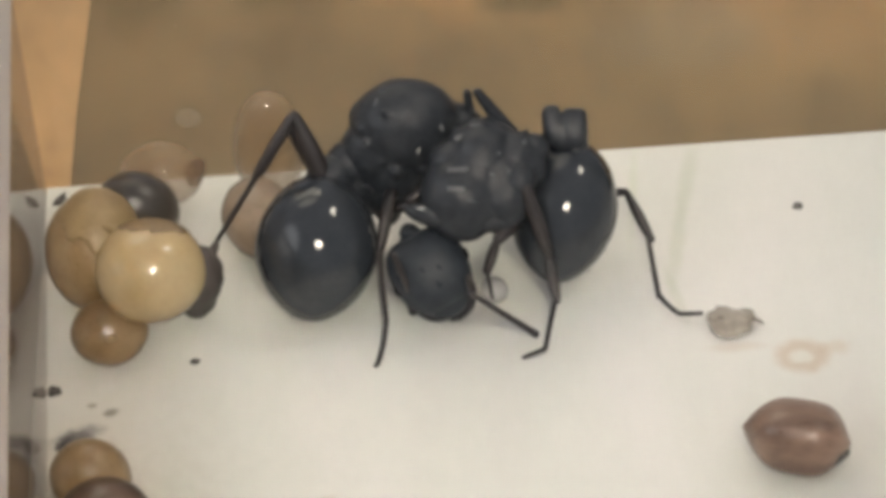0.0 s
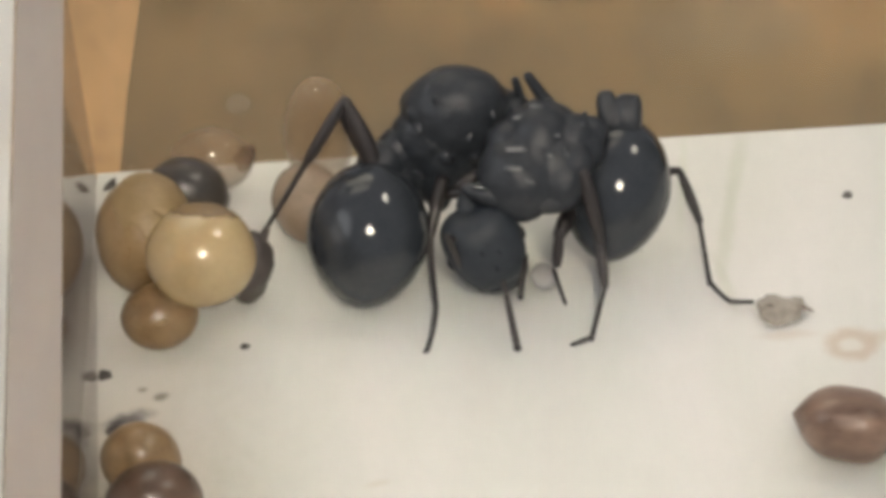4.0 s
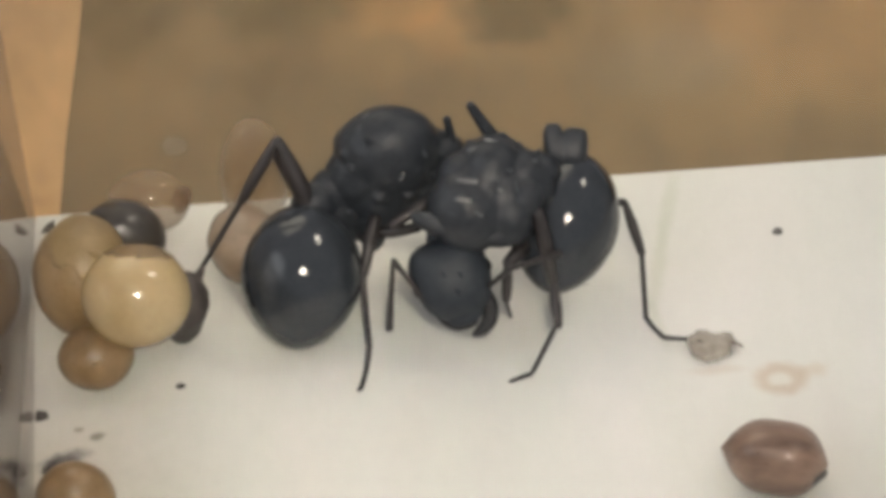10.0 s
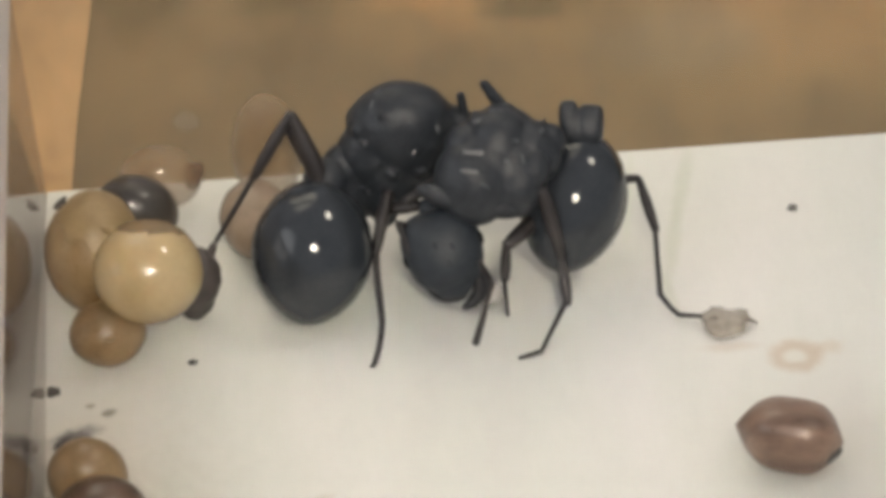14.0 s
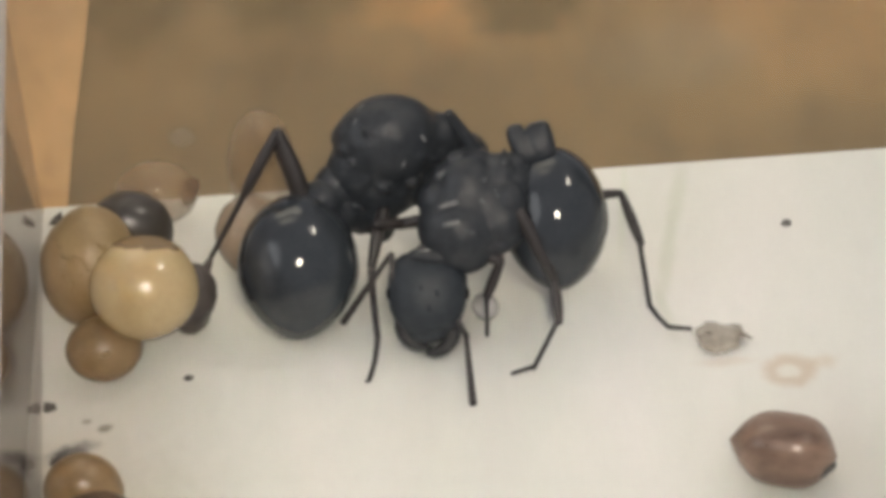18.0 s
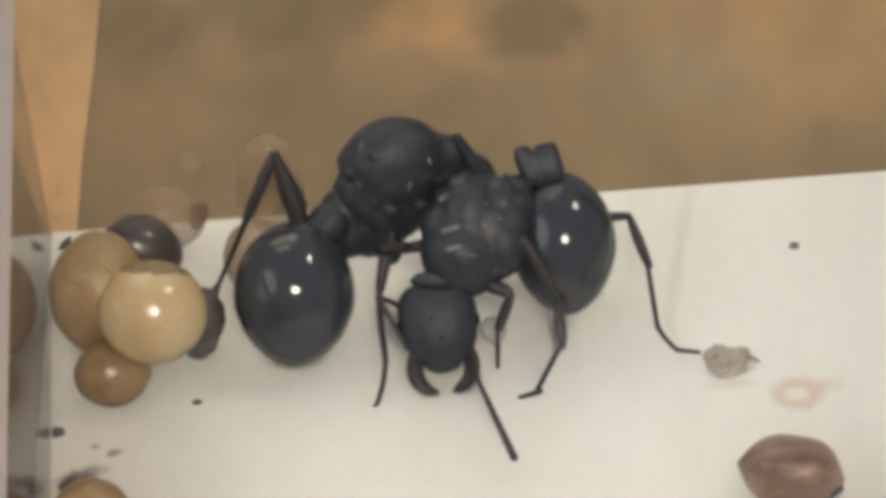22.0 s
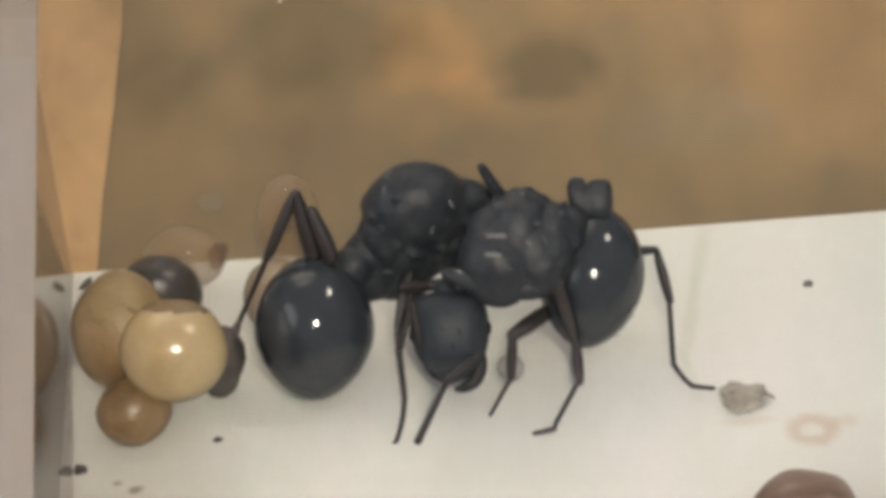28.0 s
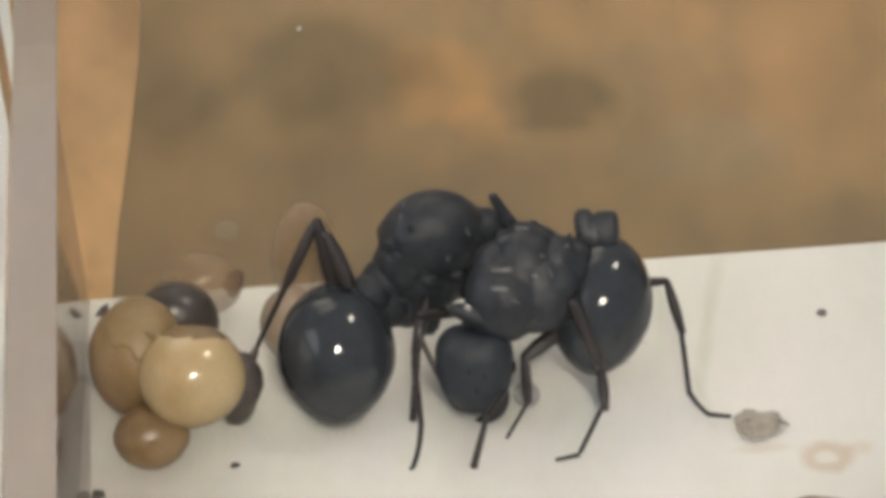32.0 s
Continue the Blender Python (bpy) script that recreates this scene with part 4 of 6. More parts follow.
    walk(WORKER['head'], [
        (0, pose(-0.00165, -0.00053, 0.00126, 43.6, -18.2, 17.8)), (0.5, pose(-0.00163, -0.00053, 0.00120, 42.2, -21.8, 22.1)),
        (1, pose(-0.00159, -0.00053, 0.00161, 44.1, -17.7, 17.0)), (1.5, pose(-0.00176, -0.00053, 0.00142, 42.1, -23.0, 22.7)),
        (2, pose(-0.00170, -0.00052, 0.00178, 44.7, -17.3, 15.5)), (2.5, pose(-0.00172, -0.00060, 0.00170, 64.7, -23.2, 22.2)),
        (3, pose(-0.00151, -0.00062, 0.00166, 79.7, -11.6, 9.8)), (3.5, pose(-0.00169, -0.00057, 0.00169, 62.3, -16.0, 14.6)),
        (5.5, pose(-0.00077, -0.00064, 0.00165, 84.2, -12.6, 10.4)), (6, pose(-0.00094, -0.00063, 0.00163, 78.1, -17.8, 16.1)),
        (6.5, pose(-0.00091, -0.00063, 0.00163, 78.0, -17.7, 16.2)), (7, pose(-0.00093, -0.00062, 0.00158, 74.3, -20.4, 19.4)),
        (7.5, pose(-0.00101, -0.00063, 0.00154, 77.0, -19.0, 17.9)), (8, pose(-0.00099, -0.00061, 0.00156, 70.2, -21.0, 20.1)),
        (8.5, pose(-0.00108, -0.00059, 0.00158, 62.8, -22.4, 21.8)), (9, pose(-0.00096, -0.00058, 0.00164, 67.0, -12.1, 10.7)),
        (9.5, pose(-0.00092, -0.00053, 0.00170, 52.5, -9.4, 8.0)), (10, pose(-0.00078, -0.00052, 0.00173, 46.0, -12.4, 11.1)),
        (10.5, pose(-0.00085, -0.00056, 0.00165, 60.4, -11.1, 9.8)), (11, pose(-0.00098, -0.00052, 0.00172, 46.3, -11.6, 10.4)),
        (11.5, pose(-0.00139, -0.00061, 0.00202, 78.2, -9.3, 8.8)), (12, pose(-0.00137, -0.00052, 0.00224, 46.8, -10.7, 9.8)),
        (12.5, pose(-0.00136, -0.00058, 0.00199, 67.0, -11.9, 10.9)), (13, pose(-0.00122, -0.00052, 0.00199, 46.4, -11.7, 10.6)),
        (13.5, pose(-0.00123, -0.00062, 0.00172, 79.0, -11.4, 10.4)), (14, pose(-0.00125, -0.00052, 0.00191, 46.5, -10.6, 9.8)),
        (14.5, pose(-0.00142, -0.00060, 0.00152, 75.0, -9.5, 9.1)), (16.5, pose(-0.00118, -0.00099, 0.00131, 63.2, -4.7, 4.3)),
        (17, pose(-0.00124, -0.00084, 0.00122, 55.7, -0.2, 0.3)), (17.5, pose(-0.00161, -0.00059, 0.00115, 46.8, -0.8, 1.2)),
        (18, pose(-0.00152, -0.00065, 0.00121, 46.7, 3.1, -2.6)), (18.5, pose(-0.00146, -0.00083, 0.00121, 46.8, 0.2, -0.0)),
        (19, pose(-0.00143, -0.00080, 0.00121, 46.7, 0.2, -0.1)), (19.5, pose(-0.00143, -0.00085, 0.00121, 46.6, -1.3, 1.5)),
        (20, pose(-0.00139, -0.00090, 0.00121, 46.5, 3.2, -2.7)), (20.5, pose(-0.00142, -0.00093, 0.00121, 46.6, 0.4, 0.1)),
        (21, pose(-0.00146, -0.00084, 0.00120, 46.5, 3.3, -2.6)), (21.5, pose(-0.00151, -0.00073, 0.00121, 46.6, -2.2, 2.5)),
        (22, pose(-0.00147, -0.00085, 0.00121, 46.5, -1.4, 1.8)), (22.5, pose(-0.00158, -0.00051, 0.00121, 46.8, -1.7, 2.3)),
        (23, pose(-0.00151, -0.00057, 0.00121, 46.7, 0.3, 0.1)), (23.5, pose(-0.00145, -0.00045, 0.00129, 47.0, -2.5, 2.1)),
        (24, pose(-0.00111, -0.00054, 0.00137, 55.1, -5.5, 4.6)), (24.5, pose(-0.00097, -0.00056, 0.00137, 64.5, -3.0, 1.9)),
        (25, pose(-0.00104, -0.00054, 0.00133, 56.9, -4.6, 3.6)), (25.5, pose(-0.00109, -0.00055, 0.00140, 57.1, -10.4, 9.0)),
        (26, pose(-0.00128, -0.00054, 0.00183, 52.9, -12.0, 10.8)), (26.5, pose(-0.00147, -0.00054, 0.00195, 56.5, -3.3, 3.0)),
        (28.5, pose(-0.00157, -0.00051, 0.00177, 47.5, 0.1, 0.0)), (29, pose(-0.00147, -0.00059, 0.00178, 72.5, 4.7, -4.5)),
        (29.5, pose(-0.00148, -0.00053, 0.00167, 51.9, -0.6, 0.4)), (30, pose(-0.00146, -0.00055, 0.00161, 59.2, -1.6, 1.2)),
        (30.5, pose(-0.00146, -0.00052, 0.00168, 47.5, -3.2, 2.7)), (31, pose(-0.00142, -0.00054, 0.00163, 55.7, -1.7, 1.1)),
        (31.5, pose(-0.00142, -0.00053, 0.00161, 53.8, -2.7, 1.9)), (32, pose(-0.00140, -0.00057, 0.00161, 67.2, 0.7, -1.5)),
    ])
    walk(WORKER['scape_right'], [
        (0, pose(-0.00085, -0.00089, 0.00139, 9.3, -25.3, -87.2)), (0.5, pose(-0.00082, -0.00085, 0.00139, 26.2, -12.2, -70.0)),
        (1, pose(-0.00079, -0.00090, 0.00173, -5.5, 15.8, -97.7)), (1.5, pose(-0.00095, -0.00084, 0.00162, -3.0, -1.6, -94.2)),
        (2, pose(-0.00091, -0.00092, 0.00189, -23.6, 11.7, -120.3)), (2.5, pose(-0.00085, -0.00082, 0.00170, 0.2, 4.3, -91.8)),
        (3, pose(-0.00071, -0.00093, 0.00139, 4.4, -24.3, -90.1)), (3.5, pose(-0.00087, -0.00092, 0.00163, -28.7, -5.7, -119.2)),
        (4.17, pose(-0.00057, -0.00091, 0.00154, 13.7, -3.3, -88.9)), (4.83, pose(-0.00027, -0.00091, 0.00145, 53.0, -21.5, -64.0)),
        (5.5, pose(0.00003, -0.00090, 0.00136, 92.1, -51.0, -54.8)), (6, pose(-0.00009, -0.00085, 0.00146, 85.0, -46.7, -56.6)),
        (6.5, pose(-0.00007, -0.00085, 0.00146, 53.4, -32.8, -68.7)), (7, pose(-0.00006, -0.00082, 0.00147, 51.6, -29.0, -60.8)),
        (7.5, pose(-0.00016, -0.00083, 0.00139, 45.1, -31.2, -73.9)), (8, pose(-0.00013, -0.00083, 0.00149, 36.3, -24.4, -72.0)),
        (8.5, pose(-0.00022, -0.00083, 0.00158, 65.4, -36.3, -57.7)), (9, pose(-0.00017, -0.00096, 0.00148, 32.4, -38.2, -87.4)),
        (9.25, pose(-0.00017, -0.00098, 0.00156, 62.2, -40.3, -75.5)), (9.5, pose(-0.00017, -0.00101, 0.00164, 92.9, -46.8, -65.9)),
        (10, pose(-0.00001, -0.00097, 0.00177, 94.1, -53.1, -50.3)), (10.5, pose(-0.00008, -0.00098, 0.00154, 87.2, -44.7, -66.7)),
        (10.75, pose(-0.00015, -0.00098, 0.00165, 49.9, -26.2, -67.6)), (11, pose(-0.00022, -0.00098, 0.00175, 16.0, -11.4, -79.5)),
        (11.25, pose(-0.00042, -0.00097, 0.00174, 64.3, -30.6, -62.7)), (11.5, pose(-0.00061, -0.00095, 0.00173, 124.6, -54.5, -71.2)),
        (11.75, pose(-0.00061, -0.00097, 0.00199, 62.0, -33.9, -67.8)), (12, pose(-0.00061, -0.00099, 0.00226, 10.2, -20.7, -85.7)),
        (12.5, pose(-0.00057, -0.00096, 0.00183, -10.2, -26.2, -94.9)), (12.75, pose(-0.00051, -0.00097, 0.00193, 24.0, -18.1, -57.9)),
        (13, pose(-0.00046, -0.00098, 0.00203, 57.0, -31.0, -21.8)), (13.25, pose(-0.00045, -0.00095, 0.00174, 38.3, -17.9, -50.3)),
        (13.5, pose(-0.00043, -0.00093, 0.00145, 16.2, -14.8, -80.3)), (14, pose(-0.00049, -0.00099, 0.00193, 19.4, -18.3, -79.4)),
        (14.5, pose(-0.00064, -0.00096, 0.00127, -16.4, -4.3, -105.4)), (16.5, pose(-0.00046, -0.00148, 0.00110, 29.3, -25.7, -76.9)),
        (17, pose(-0.00058, -0.00140, 0.00103, -6.4, -22.2, -93.8)), (17.5, pose(-0.00094, -0.00123, 0.00100, 7.6, -10.6, -84.5)),
        (18, pose(-0.00089, -0.00138, 0.00095, 20.4, -29.5, -83.3)), (18.25, pose(-0.00085, -0.00146, 0.00097, 61.7, -38.5, -67.2)),
        (18.5, pose(-0.00080, -0.00154, 0.00099, 108.5, -54.1, -62.3)), (19, pose(-0.00077, -0.00150, 0.00099, 109.7, -50.1, -71.7)),
        (19.5, pose(-0.00075, -0.00153, 0.00100, 96.2, -50.9, -58.6)), (20, pose(-0.00077, -0.00163, 0.00095, 73.3, -41.0, -61.9)),
        (20.5, pose(-0.00076, -0.00163, 0.00098, 55.8, -33.9, -65.6)), (21, pose(-0.00083, -0.00157, 0.00095, 36.2, -33.4, -79.3)),
        (21.5, pose(-0.00082, -0.00140, 0.00101, 17.7, -24.2, -81.8)), (22, pose(-0.00079, -0.00153, 0.00100, 5.4, -15.0, -86.7)),
        (22.5, pose(-0.00089, -0.00119, 0.00101, 0.7, -1.4, -89.4)), (23, pose(-0.00085, -0.00127, 0.00098, 37.4, -31.7, -77.4)),
        (23.5, pose(-0.00076, -0.00108, 0.00115, 19.9, -24.3, -81.7)), (24, pose(-0.00039, -0.00105, 0.00125, 77.1, -41.7, -65.0)),
        (24.5, pose(-0.00028, -0.00107, 0.00112, 74.0, -40.5, -68.7)), (25, pose(-0.00033, -0.00106, 0.00118, 74.1, -41.0, -57.9)),
        (25.25, pose(-0.00033, -0.00103, 0.00125, 46.0, -27.8, -67.0)), (25.5, pose(-0.00032, -0.00100, 0.00131, 18.4, -19.6, -81.1)),
        (26, pose(-0.00050, -0.00098, 0.00181, -8.2, 4.3, -99.4)), (26.5, pose(-0.00077, -0.00107, 0.00178, -30.7, 0.6, -124.5)),
        (28.5, pose(-0.00091, -0.00110, 0.00165, -34.4, -1.6, -128.7)), (29, pose(-0.00088, -0.00113, 0.00138, -30.4, -6.6, -119.6)),
        (29.5, pose(-0.00081, -0.00110, 0.00153, -26.2, -25.0, -102.9)), (30, pose(-0.00078, -0.00109, 0.00140, -3.7, -30.5, -92.1)),
        (30.5, pose(-0.00077, -0.00107, 0.00161, -3.1, -16.8, -92.8)), (31, pose(-0.00074, -0.00109, 0.00146, -16.1, -34.5, -94.4)),
        (31.17, pose(-0.00074, -0.00109, 0.00146, 29.1, -35.7, -88.6)), (31.33, pose(-0.00074, -0.00109, 0.00146, 75.7, -40.0, -85.6)),
        (31.5, pose(-0.00073, -0.00108, 0.00146, 125.7, -44.6, -87.7)), (31.67, pose(-0.00074, -0.00109, 0.00141, 69.6, -28.4, -83.1)),
        (31.83, pose(-0.00075, -0.00110, 0.00135, 20.6, -15.6, -94.6)), (32, pose(-0.00076, -0.00111, 0.00130, -28.2, -15.2, -111.8)),
    ])
    walk(WORKER['funiculus_right'], [
        (0, pose(-0.00079, -0.00211, 0.00197, 62.4, 48.1, 8.3)), (0.5, pose(-0.00037, -0.00209, 0.00168, 54.7, 35.5, 7.0)),
        (0.75, pose(-0.00067, -0.00214, 0.00152, 25.0, 12.8, -42.8)), (1, pose(-0.00097, -0.00219, 0.00136, 20.4, -22.1, -79.7)),
        (1.5, pose(-0.00105, -0.00219, 0.00166, 20.0, -27.7, -83.2)), (2, pose(-0.00158, -0.00206, 0.00162, 8.9, -23.1, -86.9)),
        (2.5, pose(-0.00089, -0.00216, 0.00160, 36.4, -33.8, -81.7)), (2.67, pose(-0.00083, -0.00216, 0.00172, 29.3, 5.1, -53.9)),
        (2.83, pose(-0.00078, -0.00216, 0.00183, 43.7, 42.5, -21.8)), (3, pose(-0.00072, -0.00216, 0.00195, 102.9, 56.1, 51.1)),
        (3.25, pose(-0.00112, -0.00213, 0.00186, 13.9, 40.4, -53.7)), (3.5, pose(-0.00153, -0.00209, 0.00176, 5.3, -16.0, -87.6)),
        (4.5, pose(-0.00050, -0.00184, 0.00209, 9.3, 37.4, -76.7)), (5.5, pose(0.00052, -0.00160, 0.00241, 99.2, 78.1, 17.5)),
        (6, pose(0.00042, -0.00163, 0.00244, 115.5, 64.8, 47.8)), (6.5, pose(0.00035, -0.00191, 0.00219, 120.5, 58.8, 60.1)),
        (7, pose(0.00051, -0.00185, 0.00213, -155.3, 67.9, 101.7)), (7.5, pose(0.00016, -0.00194, 0.00209, -131.8, 74.6, 124.1)),
        (8, pose(0.00025, -0.00200, 0.00204, 130.7, 67.8, 57.1)), (8.5, pose(0.00036, -0.00175, 0.00238, 71.3, 83.7, -15.5)),
        (9, pose(-0.00012, -0.00202, 0.00232, 29.8, 77.9, -56.8)), (9.5, pose(0.00021, -0.00185, 0.00263, 71.1, 42.2, 36.0)),
        (10, pose(0.00051, -0.00160, 0.00285, 50.5, 22.4, 44.3)), (10.25, pose(0.00041, -0.00173, 0.00267, 66.2, 45.9, 21.3)),
        (10.5, pose(0.00030, -0.00186, 0.00249, 68.8, 72.6, -8.4)), (11, pose(0.00002, -0.00228, 0.00202, -93.4, 68.2, 152.8)),
        (11.25, pose(-0.00017, -0.00199, 0.00243, 119.4, 76.6, 40.7)), (11.5, pose(-0.00036, -0.00169, 0.00283, 77.3, 47.3, 35.7)),
        (12, pose(-0.00051, -0.00225, 0.00273, 83.4, 80.3, 1.3)), (12.5, pose(-0.00067, -0.00216, 0.00243, 80.6, 77.1, 1.6)),
        (12.75, pose(-0.00003, -0.00179, 0.00258, 78.9, 54.6, 34.4)), (13, pose(0.00062, -0.00141, 0.00272, 63.2, 34.9, 57.6)),
        (13.25, pose(0.00020, -0.00181, 0.00226, 47.3, 39.9, 6.5)), (13.5, pose(-0.00022, -0.00221, 0.00180, 32.5, 33.3, -43.7)),
        (13.75, pose(-0.00024, -0.00223, 0.00208, 32.3, 68.0, -59.2)), (14, pose(-0.00026, -0.00225, 0.00235, -110.3, 75.4, 144.7)),
        (14.25, pose(-0.00063, -0.00225, 0.00186, -23.1, 43.6, -121.7)), (14.5, pose(-0.00100, -0.00226, 0.00137, -17.7, -3.5, -107.0)),
        (16.5, pose(-0.00018, -0.00266, 0.00168, -28.1, -7.4, -117.6)), (17, pose(-0.00066, -0.00265, 0.00154, -22.6, 39.5, -122.7)),
        (17.5, pose(-0.00081, -0.00255, 0.00124, -33.8, -2.8, -128.8)), (18, pose(-0.00076, -0.00255, 0.00162, 1.7, 1.6, -88.9)),
        (18.25, pose(-0.00059, -0.00239, 0.00185, 17.4, 36.2, -47.6)), (18.5, pose(-0.00043, -0.00224, 0.00208, 66.1, 44.2, 21.1)),
        (19, pose(-0.00050, -0.00233, 0.00202, 45.6, 25.6, -14.4)), (19.5, pose(-0.00031, -0.00226, 0.00205, 52.2, 25.7, 11.6)),
        (20, pose(-0.00029, -0.00253, 0.00183, 40.8, 21.9, -26.5)), (20.5, pose(-0.00030, -0.00265, 0.00174, 49.5, 42.4, -12.1)),
        (21, pose(-0.00062, -0.00268, 0.00169, 49.3, 45.4, -13.6)), (21.5, pose(-0.00065, -0.00262, 0.00157, 23.3, 11.3, -61.7)),
        (22, pose(-0.00072, -0.00283, 0.00135, 16.3, 22.8, -68.8)), (22.5, pose(-0.00088, -0.00254, 0.00104, -23.5, 27.7, -123.1)),
        (23, pose(-0.00060, -0.00239, 0.00169, -15.2, 27.6, -111.1)), (23.5, pose(-0.00058, -0.00230, 0.00170, -29.7, 47.8, -133.8)),
        (24, pose(0.00003, -0.00197, 0.00215, 43.5, 53.7, -29.9)), (24.5, pose(0.00009, -0.00203, 0.00200, 42.9, 18.9, -23.6)),
        (25, pose(0.00021, -0.00192, 0.00206, 50.3, 20.0, 7.5)), (25.25, pose(0.00004, -0.00209, 0.00192, 36.9, 38.7, -30.2)),
        (25.5, pose(-0.00012, -0.00225, 0.00177, 8.3, 44.2, -80.4)), (25.75, pose(-0.00042, -0.00228, 0.00174, -13.1, 14.3, -99.1)),
        (26, pose(-0.00073, -0.00231, 0.00171, -24.6, -18.9, -106.5)), (26.5, pose(-0.00154, -0.00218, 0.00177, -18.5, -7.9, -105.5)),
        (28.5, pose(-0.00176, -0.00216, 0.00169, -22.2, -4.2, -110.5)), (29, pose(-0.00154, -0.00229, 0.00154, 4.8, -18.8, -87.4)),
        (29.25, pose(-0.00131, -0.00229, 0.00182, 7.6, 37.5, -77.3)), (29.5, pose(-0.00109, -0.00229, 0.00209, 114.3, 78.9, 33.7)),
        (30, pose(-0.00082, -0.00225, 0.00208, 33.4, 65.1, -47.3)), (30.5, pose(-0.00083, -0.00236, 0.00200, 17.1, -1.0, -74.5)),
        (30.75, pose(-0.00083, -0.00228, 0.00211, 24.5, 38.6, -54.1)), (31, pose(-0.00083, -0.00220, 0.00222, 76.7, 66.4, 7.4)),
        (31.5, pose(-0.00070, -0.00204, 0.00241, 59.3, 47.7, 0.7)), (31.75, pose(-0.00097, -0.00218, 0.00203, 2.7, 31.6, -67.8)),
        (32, pose(-0.00124, -0.00232, 0.00165, -13.1, -11.2, -100.9)),
    ])
